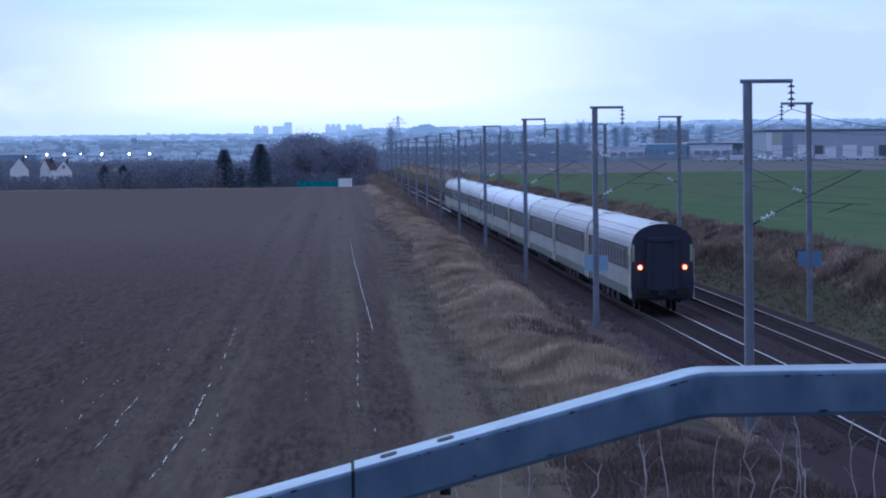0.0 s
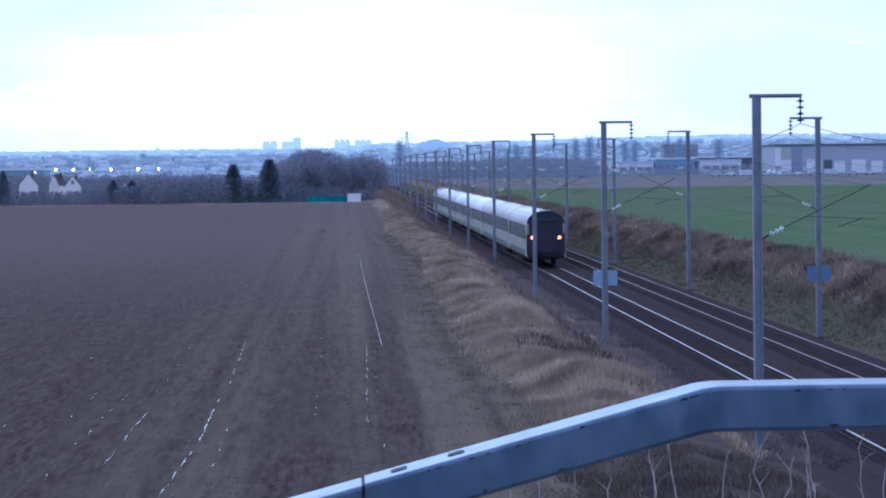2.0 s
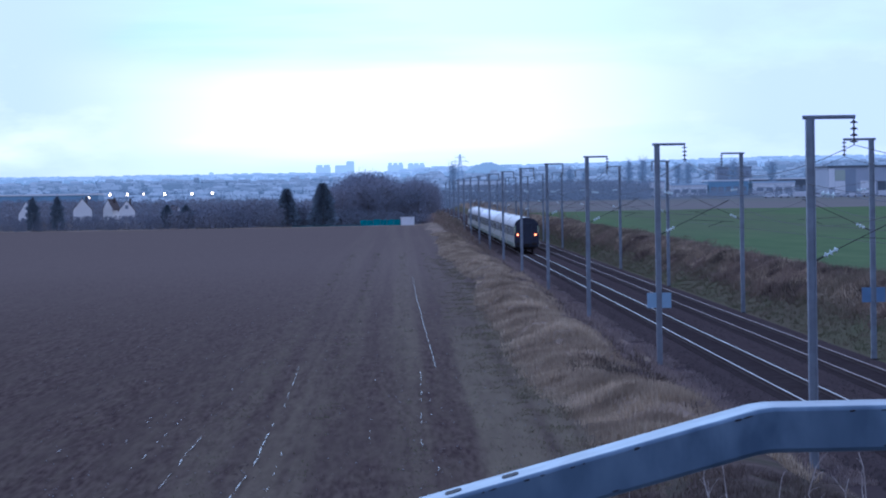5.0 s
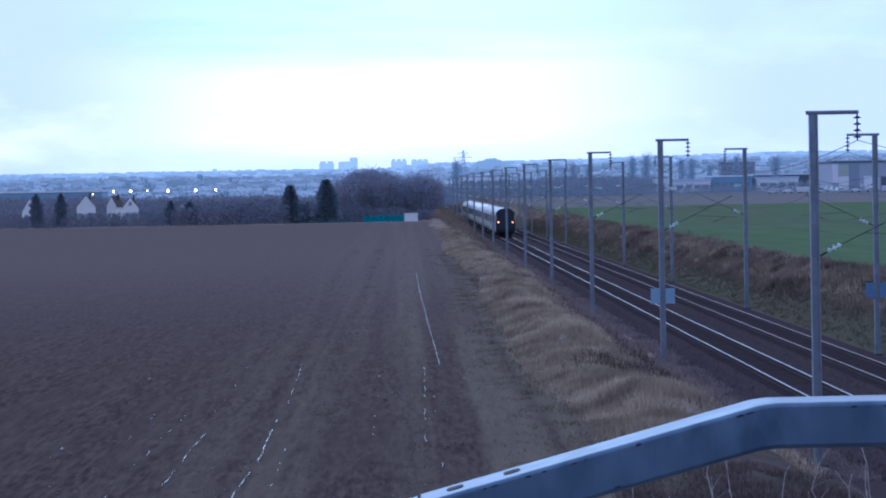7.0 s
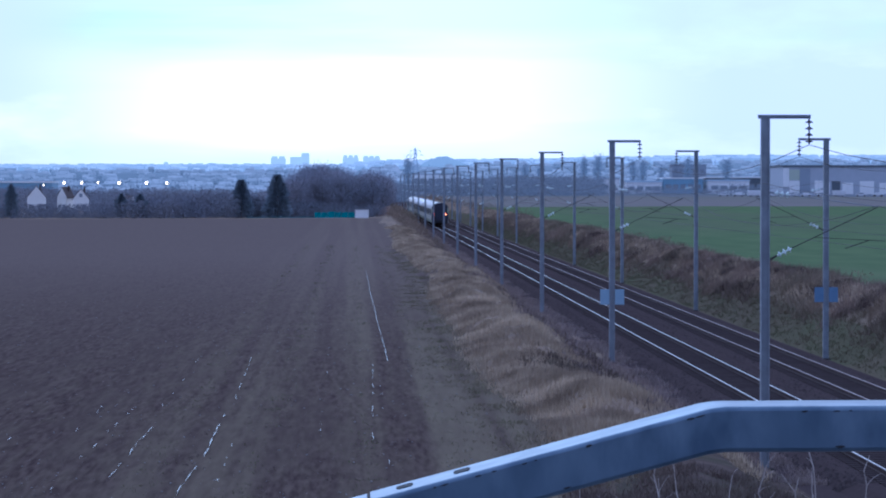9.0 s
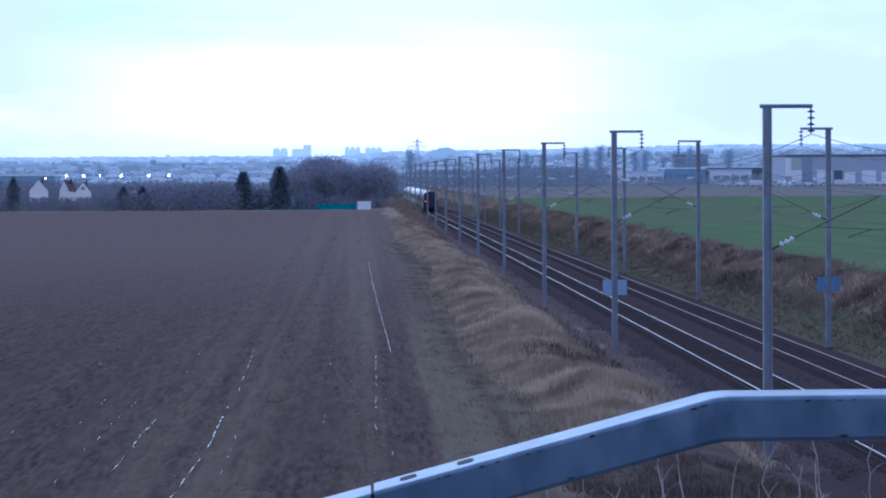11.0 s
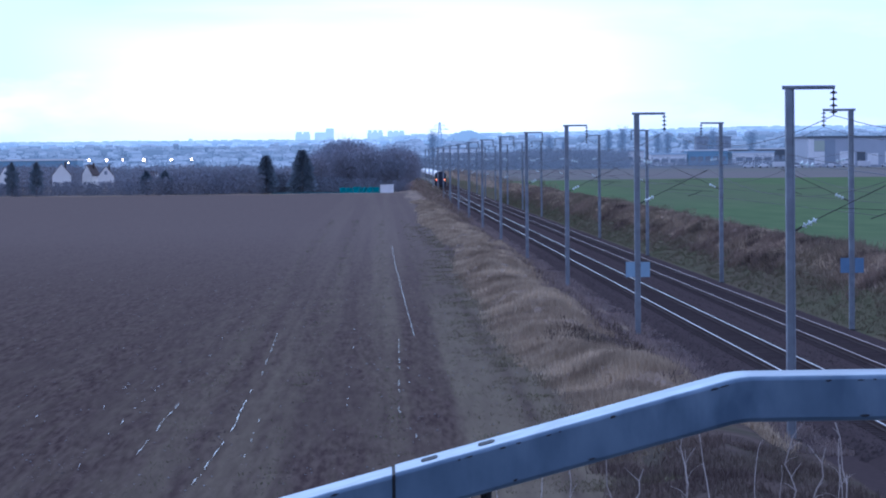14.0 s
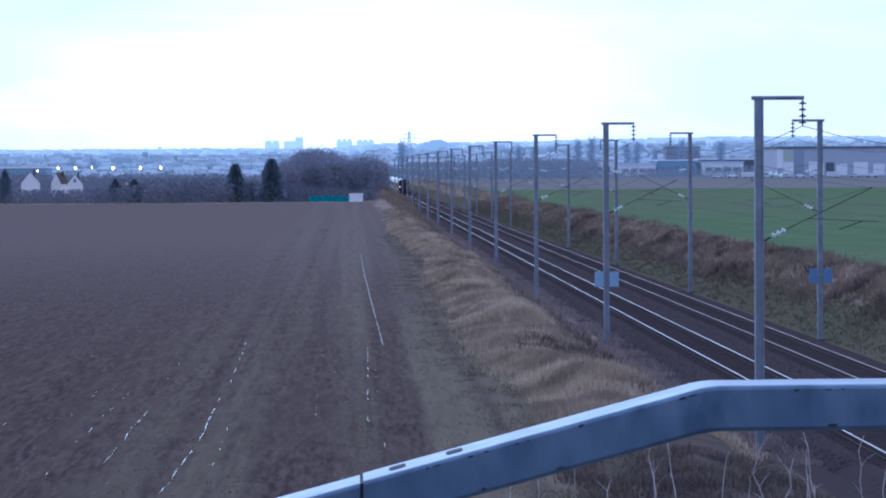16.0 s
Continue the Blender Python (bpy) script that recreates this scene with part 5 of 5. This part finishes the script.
def build_distance():
    rng = random.Random(77)
    for near in (True, False):
        v, f = [], []
        for i in range(2200 if near else 2000):
            y = rng.uniform(1750, 3500) if near else rng.uniform(3500, 4550)
            x = rng.uniform(-0.17, 0.19) * y
            g = ground_z(x, y)
            w, d, h = rng.uniform(5, 11), rng.uniform(5, 10), rng.uniform(2.5, 5.5)
            ridge, s = rng.uniform(1.2, 2.4), (0.85, 0.1)
            if rng.random() < 0.07:
                w, h, ridge, s = rng.uniform(14, 34), rng.uniform(4, 7), 0.3, (0.99, 0.99)
            if y > 4000:
                h *= 0.75
            o = len(v)
            for z, sx0, sy0 in ((g - 1, 1, 1), (g + h, 1, 1), (g + h + ridge, s[0], s[1])):
                for sx, sy in ((-1, -1), (1, -1), (1, 1), (-1, 1)):
                    v.append((x + sx * w / 2 * sx0, y + sy * d / 2 * sy0, z))
            for l in (0, 4):
                for q in range(4):
                    r = (q + 1) % 4
                    f.append((o + l + q, o + l + r, o + l + 4 + r, o + l + 4 + q))
            f.append((o + 8, o + 9, o + 10, o + 11))
        tagged(mesh_of("town", v, f, M_TOWN if near else M_TOWN2), "roofs and walls of a far town, evening haze in their colour" if near else "pale roofs of a far town on a slope", "town", kind="stuff")
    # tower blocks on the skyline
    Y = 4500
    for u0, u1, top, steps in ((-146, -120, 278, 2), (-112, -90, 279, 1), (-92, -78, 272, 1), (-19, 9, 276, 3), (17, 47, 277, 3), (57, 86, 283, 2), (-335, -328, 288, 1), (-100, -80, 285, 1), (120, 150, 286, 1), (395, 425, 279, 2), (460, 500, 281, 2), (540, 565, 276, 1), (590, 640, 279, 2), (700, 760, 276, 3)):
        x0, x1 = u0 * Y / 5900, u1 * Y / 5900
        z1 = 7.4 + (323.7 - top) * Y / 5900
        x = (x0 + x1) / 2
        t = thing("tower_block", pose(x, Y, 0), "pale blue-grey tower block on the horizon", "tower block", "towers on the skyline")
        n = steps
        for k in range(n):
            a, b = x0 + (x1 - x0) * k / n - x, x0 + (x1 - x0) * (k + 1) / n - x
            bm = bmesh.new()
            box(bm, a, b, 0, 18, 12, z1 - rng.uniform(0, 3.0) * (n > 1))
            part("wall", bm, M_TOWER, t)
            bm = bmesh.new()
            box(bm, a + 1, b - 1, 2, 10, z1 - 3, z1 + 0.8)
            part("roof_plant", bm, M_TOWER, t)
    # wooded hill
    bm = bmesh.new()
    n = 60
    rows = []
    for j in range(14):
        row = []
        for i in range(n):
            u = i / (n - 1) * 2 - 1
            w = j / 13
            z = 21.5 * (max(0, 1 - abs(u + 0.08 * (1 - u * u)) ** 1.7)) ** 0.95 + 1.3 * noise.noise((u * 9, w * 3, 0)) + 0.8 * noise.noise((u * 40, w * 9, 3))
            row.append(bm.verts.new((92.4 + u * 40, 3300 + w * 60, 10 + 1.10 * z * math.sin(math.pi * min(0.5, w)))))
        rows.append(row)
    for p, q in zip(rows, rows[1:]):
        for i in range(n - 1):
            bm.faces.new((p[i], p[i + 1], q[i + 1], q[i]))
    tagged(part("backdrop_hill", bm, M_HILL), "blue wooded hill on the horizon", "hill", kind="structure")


build_distance()


# ---- pylon ----
def build_pylon():
    x, y = 40.8, 2200
    g = ground_z(x, y)
    p = thing("power_pylon", pose(x, y, g, 0, 0, 12), "grey lattice power pylon with three crossarms", "pylon")
    H = 30.5 - g
    bm = bmesh.new()
    hw = lambda t: 3.0 * (1 - t) ** 1.3 + 0.35
    for sx in (-1, 1):
        for sy in (-1, 1):
            for i in range(10):
                t0, t1 = i / 10, (i + 1) / 10
                bar(bm, (sx * hw(t0), sy * hw(t0), H * t0), (sx * hw(t1), sy * hw(t1), H * t1), 0.16, n=4)
    part("leg_frame", bm, M_PYLON, p)
    bm = bmesh.new()
    for i in range(10):
        t0, t1 = i / 10, (i + 1) / 10
        for sy in (-1, 1):
            bar(bm, (-hw(t0), sy * hw(t0), H * t0), (hw(t1), sy * hw(t1), H * t1), 0.08, n=4)
            bar(bm, (hw(t0), sy * hw(t0), H * t0), (-hw(t1), sy * hw(t1), H * t1), 0.08, n=4)
    part("bracing", bm, M_PYLON, p)
    for zt, r in ((0.70, 4.6), (0.82, 5.8), (0.92, 3.6)):
        bm = bmesh.new()
        bar(bm, (-r, 0, H * zt), (r, 0, H * zt), 0.2, n=4)
        for sx in (-1, 1):
            bar(bm, (sx * r, 0, H * zt), (0, 0, H * (zt + 0.06)), 0.12, n=4)
            bar(bm, (sx * r, 0, H * zt), (sx * r, 0, H * zt - 1.4), 0.1, n=4)
        part("crossarm", bm, M_PYLON, p)


build_pylon()


# ---- small growth, clods and water on the ground ----
def water_mat():
    m = bpy.data.materials.new("rut_water")
    m.use_nodes = True
    b = m.node_tree.nodes["Principled BSDF"]
    b.inputs["Base Color"].default_value = (0.05, 0.045, 0.04, 1)
    b.inputs["Roughness"].default_value = 0.26
    b.inputs["Specular IOR Level"].default_value = 0.6
    return m


M_WATER = water_mat()


def build_ruts():
    """Water standing in the wheel ruts: narrow broken puddles along the rows."""
    rng = random.Random(14)
    lines = [  # x and y at both ends, half width, share that is wet
        (0.98, 258, 1.02, 205, 0.024, 0.95), (1.02, 205, 1.30, 126, 0.032, 0.95), (0.70, 124, 0.52, 88, 0.020, 0.7), (-3.92, 128, -3.72, 104, 0.016, 0.6),
        (-3.78, 100, -3.70, 84, 0.036, 0.95), (-3.72, 84, -3.92, 70, 0.026, 0.8), (-3.15, 92, -3.1, 74, 0.016, 0.5), (-5.55, 92, -5.62, 76, 0.026, 0.75),
        (-5.9, 130, -5.8, 100, 0.012, 0.4), (-7.6, 110, -7.5, 80, 0.014, 0.4), (-6.6, 100, -6.7, 74, 0.014, 0.4), (0.9, 120, 0.86, 80, 0.010, 0.3),
        (-1.0, 140, -0.9, 90, 0.010, 0.3), (1.95, 150, 2.1, 100, 0.010, 0.3), (-9.2, 120, -9.0, 85, 0.012, 0.3)]
    for xa, ya, xb, yb, hw, wet in lines:
        y = ya
        while y > yb:
            v, f = [], []
            ln = rng.uniform(0.9, 3.4) * (1 if wet > 0.5 else 0.4)
            if rng.random() < wet:
                n = max(4, int(ln / 0.22))
                o = len(v)
                for i in range(n + 1):
                    yy = y - ln * i / n
                    t = (yy - ya) / (yb - ya)
                    x = xa + (xb - xa) * t + 0.05 * noise.noise((yy * 0.5, xa, 0)) + 0.018 * noise.noise((yy * 3.1, xa, 4))
                    w = 0.76 * hw * max(0.05, 0.5 + 1.1 * noise.noise((yy * 1.9, xa, 8))) * rng.uniform(0.45, 1.2) * min(1.0, 4 * i / n, 4 * (n - i) / n) + 0.002
                    z = max(ground_z(x - w, yy), ground_z(x + w, yy), ground_z(x, yy)) + 0.045
                    v += [(x - w, yy, z), (x + w, yy, z)]
                for i in range(n):
                    q = o + 2 * i
                    f.append((q, q + 2, q + 3, q + 1))
            y -= ln * rng.uniform(0.92, 1.05) / max(0.3, wet)
            if f:
                tagged(mesh_of("puddle", v, f, M_WATER), "narrow broken puddle shining in a wheel rut", "puddle", "puddles in wheel ruts")


build_ruts()


def clods():
    rng = random.Random(15)
    v, f = [], []
    n = 10000
    for i in range(n):
        y = 66 + 190 * rng.random() ** 1.6
        lo, hi = -0.11 * y - 1, min(5.0, 0.07 * y)
        x = rng.uniform(lo, hi)
        row = round(x / 0.5) * 0.5
        x = x * 0.45 + (row + rng.gauss(0, 0.06)) * 0.55
        s = rng.uniform(0.016, 0.04) * (1.6 if rng.random() < 0.05 else 1)
        z = ground_z(x, y)
        o = len(v)
        for dx, dy, dz in ((-1, -0.6, -0.4), (1, -0.8, -0.4), (0.1, 1, -0.4), (0.2 * rng.uniform(-1, 1), 0, 0.3 * rng.uniform(0.3, 1.1))):
            v.append((x + dx * s * rng.uniform(0.7, 1.3), y + dy * s * 1.4, z + dz * s))
        f += [(o, o + 1, o + 3), (o + 1, o + 2, o + 3), (o + 2, o, o + 3)]
    tagged(mesh_of("clods", v, f, M_CLOD), "small dark clods of ploughed soil in rows", "clods", kind="stuff")
    # pale stones
    v, f = [], []
    for i in range(520):
        y = 68 + 130 * rng.random() ** 1.4
        x = rng.uniform(-0.11 * y, min(4.6, 0.06 * y))
        s = rng.uniform(0.010, 0.034)
        z = ground_z(x, y) + 0.02
        o = len(v)
        for dx, dy, dz in ((-1, 0, 0), (0, -1, 0), (1, 0, 0), (0, 1, 0), (0, 0, 0.8), (0, 0, -0.6)):
            v.append((x + dx * s * rng.uniform(0.7, 1.3), y + dy * s, z + dz * s))
        f += [(o, o + 1, o + 4), (o + 1, o + 2, o + 4), (o + 2, o + 3, o + 4), (o + 3, o, o + 4), (o + 1, o, o + 5), (o + 2, o + 1, o + 5), (o + 3, o + 2, o + 5), (o, o + 3, o + 5)]
    tagged(mesh_of("stones", v, f, M_CONC), "pale flint stones scattered on the field", "stones", kind="stuff")


clods()


def tufts(name, material, n, place, label, seed, blades=9, lean=0.55):
    """Tufts of blades or stems; place(rng) gives x, y and height."""
    rng = random.Random(seed)
    v, f = [], []
    made = 0
    while made < n:
        got = place(rng)
        if got is None:
            continue
        x, y, h = got
        made += 1
        z = ground_z(x, y)
        k = 1 + y / 160
        for b in range(blades):
            a = rng.uniform(0, 6.28)
            d = Vector((math.cos(a) * lean * rng.random(), math.sin(a) * lean * rng.random(), 1)).normalized()
            p = Vector((x + rng.gauss(0, 0.16), y + rng.gauss(0, 0.16), z - 0.03))
            sliver(v, f, p, d, h * rng.uniform(0.5, 1.1), 0.022 * k * rng.uniform(0.6, 1.4), rng)
    return tagged(mesh_of(name, v, f, material), label, "grass" if "grass" in name else "scrub", kind="stuff")


TUSSOCKS = [(random.Random(900 + i).uniform(5.4, 9.2), 82 + 400 * random.Random(1900 + i).random() ** 1.6, random.Random(2900 + i).uniform(0.35, 0.9)) for i in range(620)]


def on_left_bank(rng):
    """Most of the grass grows in rounded tussocks, the rest thinly between them."""
    if rng.random() < 0.72:
        tx, ty, r = rng.choice(TUSSOCKS)
        dx, dy = rng.gauss(0, r * 0.5), rng.gauss(0, r * 0.8)
        x, y = tx + dx + edge_shift(ty) * 0.9, ty + dy
        h = 0.16 + 0.36 * r * math.exp(-(dx * dx + dy * dy / 2) / (r * r))
        return x, y, h * rng.uniform(0.7, 1.1)
    y = 80 + 420 * rng.random() ** 1.7
    x = 4.9 + 4.2 * rng.random() ** 1.5 + edge_shift(y) * 0.9
    return x, y, rng.uniform(0.12, 0.3)


def in_hollow(rng):
    """A low dark bramble patch in the hollow of the bank, and thin ones along its track side."""
    if rng.random() < 0.5:
        return rng.gauss(8.3, 0.75), rng.gauss(116, 4.0), rng.uniform(0.2, 0.5)
    y = 84 + 330 * rng.random() ** 1.5
    return 9.3 + rng.gauss(0, 0.5) + 0.4 * noise.noise((y * 0.06, 1, 1)), y, rng.uniform(0.15, 0.45)


def on_bank_foot(rng):
    """Ragged green weeds and dead stalks where the plough turned short of the bank."""
    y = 66 + 260 * rng.random() ** 1.5
    x = 4.7 + edge_shift(y) * 0.9 + rng.gauss(-0.3, 0.8)
    if noise.noise((x * 0.8, y * 0.25, 9)) < -0.1:
        return None
    return x, y, rng.uniform(0.04, 0.15)


def on_left_scrub(rng):
    y = 86 + 460 * rng.random() ** 1.5
    x = rng.uniform(8.2, 12.8)
    if noise.noise((x * 0.7, y * 0.13, 5)) < -0.3:
        return None
    return x, y, rng.uniform(0.12, 0.4) * (1 - 0.65 * smooth01(11.2, 12.6, x))


BUSHES = [(random.Random(5900 + i).uniform(22.9, 26.6), 96 + 460 * random.Random(6900 + i).random() ** 1.3, random.Random(7900 + i).uniform(0.5, 1.3)) for i in range(520)]


def on_right_bank(rng):
    """Brambles in rounded clumps over a thin cover of stalks."""
    if rng.random() < 0.65:
        tx, ty, r = rng.choice(BUSHES)
        dx, dy = rng.gauss(0, r * 0.45), rng.gauss(0, r * 1.2)
        h = 0.2 + 0.55 * r * math.exp(-(dx * dx + dy * dy / 6) / (r * r))
        return min(27.2, tx + dx), ty + dy, h * rng.uniform(0.7, 1.1)
    return rng.uniform(22.6, 27.0), 95 + 520 * rng.random() ** 1.3, rng.uniform(0.15, 0.4)


# dark clumps added in place of the bank's shaded hollows
DARK_CLUMPS = [(random.Random(8100 + i).uniform(23.2, 26.4), 98 + 300 * random.Random(8600 + i).random() ** 1.6, random.Random(8900 + i).uniform(0.3, 0.7)) for i in range(46)]


def on_right_hollow(rng):
    tx, ty, r = rng.choice(DARK_CLUMPS)
    return tx + rng.gauss(0, r * 0.6), ty + rng.gauss(0, r * 3.0), rng.uniform(0.25, 0.65)


def on_right_grass(rng):
    y = 95 + 560 * rng.random() ** 1.2
    x = rng.uniform(23.6, 26.8)
    if noise.noise((x * 0.4, y * 0.05, 3)) < -0.1:
        return None
    return x, y, rng.uniform(0.2, 0.55)


def on_field_edge(rng):
    y = 66 + 300 * rng.random() ** 1.5
    x = rng.choice((-4.9, -2.4, 0.2, 2.6, 3.9, 4.6)) + rng.gauss(0, 0.25)
    return x, y, rng.uniform(0.04, 0.12)


M_SCRUB = mat("dark_scrub", (0.26, 0.21, 0.195), (0.36, 0.285, 0.245), 0.5, 0.95, c3=(0.26, 0.215, 0.185), big=0.4, spec=0.0, island=0.2)
M_DARKSCRUB = mat("dark_bramble", (0.085, 0.062, 0.056), (0.13, 0.098, 0.082), 0.8, 0.95, c3=(0.10, 0.088, 0.065), big=0.4, spec=0.0, island=0.25)
M_FOOTWEED = mat("bank_foot_weeds", (0.19, 0.18, 0.105), (0.27, 0.22, 0.145), 0.7, 0.95, c3=(0.16, 0.14, 0.095), big=0.4, spec=0.0, island=0.3)
M_WEED = mat("field_weeds", (0.135, 0.14, 0.075), (0.19, 0.17, 0.10), 0.8, 0.9, spec=0.1, island=0.3)
M_VERGE = mat("verge_green", (0.130, 0.140, 0.076), (0.18, 0.158, 0.10), 0.35, 0.95, c3=(0.165, 0.132, 0.095), big=0.4, spec=0.0, island=0.12)
tufts("dry_grass", M_STRAW, 26000, on_left_bank, "pale dry winter grass in tussocks on the bank", 41)
tufts("bramble_scrub", M_DARKSCRUB, 3600, in_hollow, "low dark bramble patches in a hollow of the bank", 48, lean=1.2)
tufts("bramble_scrub", M_DARKSCRUB, 3000, on_right_hollow, "dark bramble clumps standing in for shaded hollows of the cutting", 50, lean=1.2)
tufts("bank_foot_weeds", M_FOOTWEED, 3400, on_bank_foot, "ragged weeds and stalks at the foot of the bank", 49, lean=1.1)
tufts("bramble_scrub", M_SCRUB, 11000, on_left_scrub, "dark brown brambles beside the ballast", 42, lean=0.9)
tufts("bramble_scrub", M_BRAMBLE, 16000, on_right_bank, "brown brambles and dead stalks on the cutting side", 43, lean=0.9)
tufts("dry_grass", M_STRAW, 6000, on_right_grass, "pale dry grass along the top of the cutting", 44)
tufts("field_weeds", M_WEED, 3200, on_field_edge, "sparse green weeds in lines over the bare field", 45, blades=5, lean=1.2)


def on_foot(rng):
    y = 95 + 500 * rng.random() ** 1.3
    return rng.uniform(21.3, 23.4), y, rng.uniform(0.06, 0.22)


tufts("verge_grass", M_VERGE, 8000, on_foot, "low green grass along the foot of the cutting", 46)

# ---- bare shrubs on the ramp before the bridge ----
M_STEM = mat("dead_stem", (0.56, 0.50, 0.44), (0.36, 0.31, 0.27), 6.0, 0.85, spec=0.1)


def build_shrub(seed, n, height):
    """Dead stalks, nearly upright, kinked at each joint, with short side twigs."""
    rng = random.Random(seed)
    t = thing("dead_shrub", pose(0, 0, 0), "bare pale dead shrub stems on the bank by the bridge", "shrub", "dead shrubs by the bridge")
    for i in range(n):
        bm = bmesh.new()
        p = Vector((rng.gauss(0, 0.12), rng.gauss(0, 0.2), -0.1))
        lean = rng.uniform(-0.3, 0.3)
        r = rng.uniform(0.0045, 0.0075)
        steps = 9
        h = height * rng.uniform(0.7, 1.05)
        for k in range(steps):
            d = Vector((lean + rng.uniform(-0.5, 0.5), rng.uniform(-0.15, 0.15), 1)).normalized()
            q = p + d * h / steps
            bar(bm, p, q, r, r * 0.92, n=6, caps=False)
            bmesh.ops.create_icosphere(bm, subdivisions=1, radius=r * 1.12, matrix=Matrix.Translation(q))
            if k > 3 and rng.random() < 0.42:
                side = rng.choice((-1, 1))
                e = q + Vector((side * rng.uniform(0.5, 1.0), rng.uniform(-0.4, 0.4), rng.uniform(0.4, 1.0))).normalized() * h * rng.uniform(0.06, 0.2)
                m = q.lerp(e, 0.5) + Vector((rng.uniform(-0.012, 0.012), 0, 0.012))
                bar(bm, q, m, r * 0.6, r * 0.5, n=5, caps=False)
                bar(bm, m, e, r * 0.5, r * 0.3, n=5, caps=False)
            p, r = q, r * 0.93
        part("stem", bm, M_STEM, t)
    return t


def plant_shrubs():
    rng = random.Random(21)
    protos = [build_shrub(50 + i, 1 + i % 2, 1.0) for i in range(4)]
    spots = [(1.05, 22), (1.62, 22.5), (2.25, 23), (2.62, 22), (2.98, 21.5), (3.12, 23), (3.42, 22), (3.62, 21.5), (3.85, 23.5), (3.25, 25), (1.35, 24), (1.95, 25), (2.8, 24.5), (0.7, 23)]
    used = set()
    for i, (x, y) in enumerate(spots):
        p = protos[i % 4]
        h = (7.4 - (435 + rng.uniform(-25, 60)) * y / 5900) - ground_z(x, y)
        m = on_ground(x, y, rng.uniform(0, 6.28))
        if p in used:
            c = copy_thing(p, m)
        else:
            c = p
            c.matrix_basis = m
            used.add(p)
        s = max(0.3, h)
        c.scale = (0.6 + 0.4 * s, 0.6 + 0.4 * s, s)


plant_shrubs()


def on_ramp(rng):
    y = rng.uniform(24, 74)
    x = rng.uniform(0.0 if y < 60 else 4.6, 12.0)
    if noise.noise((x * 0.7, y * 0.2, 5)) < -0.1:
        return None
    return x, y, rng.uniform(0.10, 0.36)


M_RAMPSCRUB = mat("ramp_scrub", (0.12, 0.092, 0.08), (0.20, 0.155, 0.125), 0.7, 0.95, c3=(0.14, 0.128, 0.09), big=0.5, spec=0.0, island=0.25)
tufts("ramp_scrub", M_RAMPSCRUB, 6500, on_ramp, "dark dead scrub on the ramp below the bridge", 47, lean=0.9)


def ballast_stones():
    """Broken stone on the track bed, where the line comes nearest to the bridge."""
    rng = random.Random(61)
    v, f = [], []
    for i in range(16000):
        y = 84 + 190 * rng.random() ** 1.5
        tx = rng.choice(TRACKS)
        o = rng.uniform(-2.3, 2.2)
        if abs(abs(o) - 0.753) < 0.13:
            continue
        x = tx + o
        z = -0.2 if abs(o) < 1.72 else -0.2 - 0.24 * (abs(o) - 1.72) / 0.6
        s = rng.uniform(0.03, 0.065)
        q = len(v)
        for dx, dy, dz in ((-1, -0.8, -0.3), (1, -0.9, -0.3), (0.1, 1.2, -0.3), (rng.uniform(-0.3, 0.3), 0, 0.75)):
            v.append((x + dx * s * rng.uniform(0.7, 1.3), y + dy * s * 1.3, z + dz * s))
        f += [(q, q + 1, q + 3), (q + 1, q + 2, q + 3), (q + 2, q, q + 3)]
    tagged(mesh_of("ballast_stones", v, f, M_STONE), "loose brown broken stones on the track bed", "ballast", kind="stuff")


M_STONE = mat("broken_stone", (0.064, 0.051, 0.050), (0.086, 0.070, 0.066), 2.0, 1.0, spec=0.0, island=0.25)
ballast_stones()


motions()
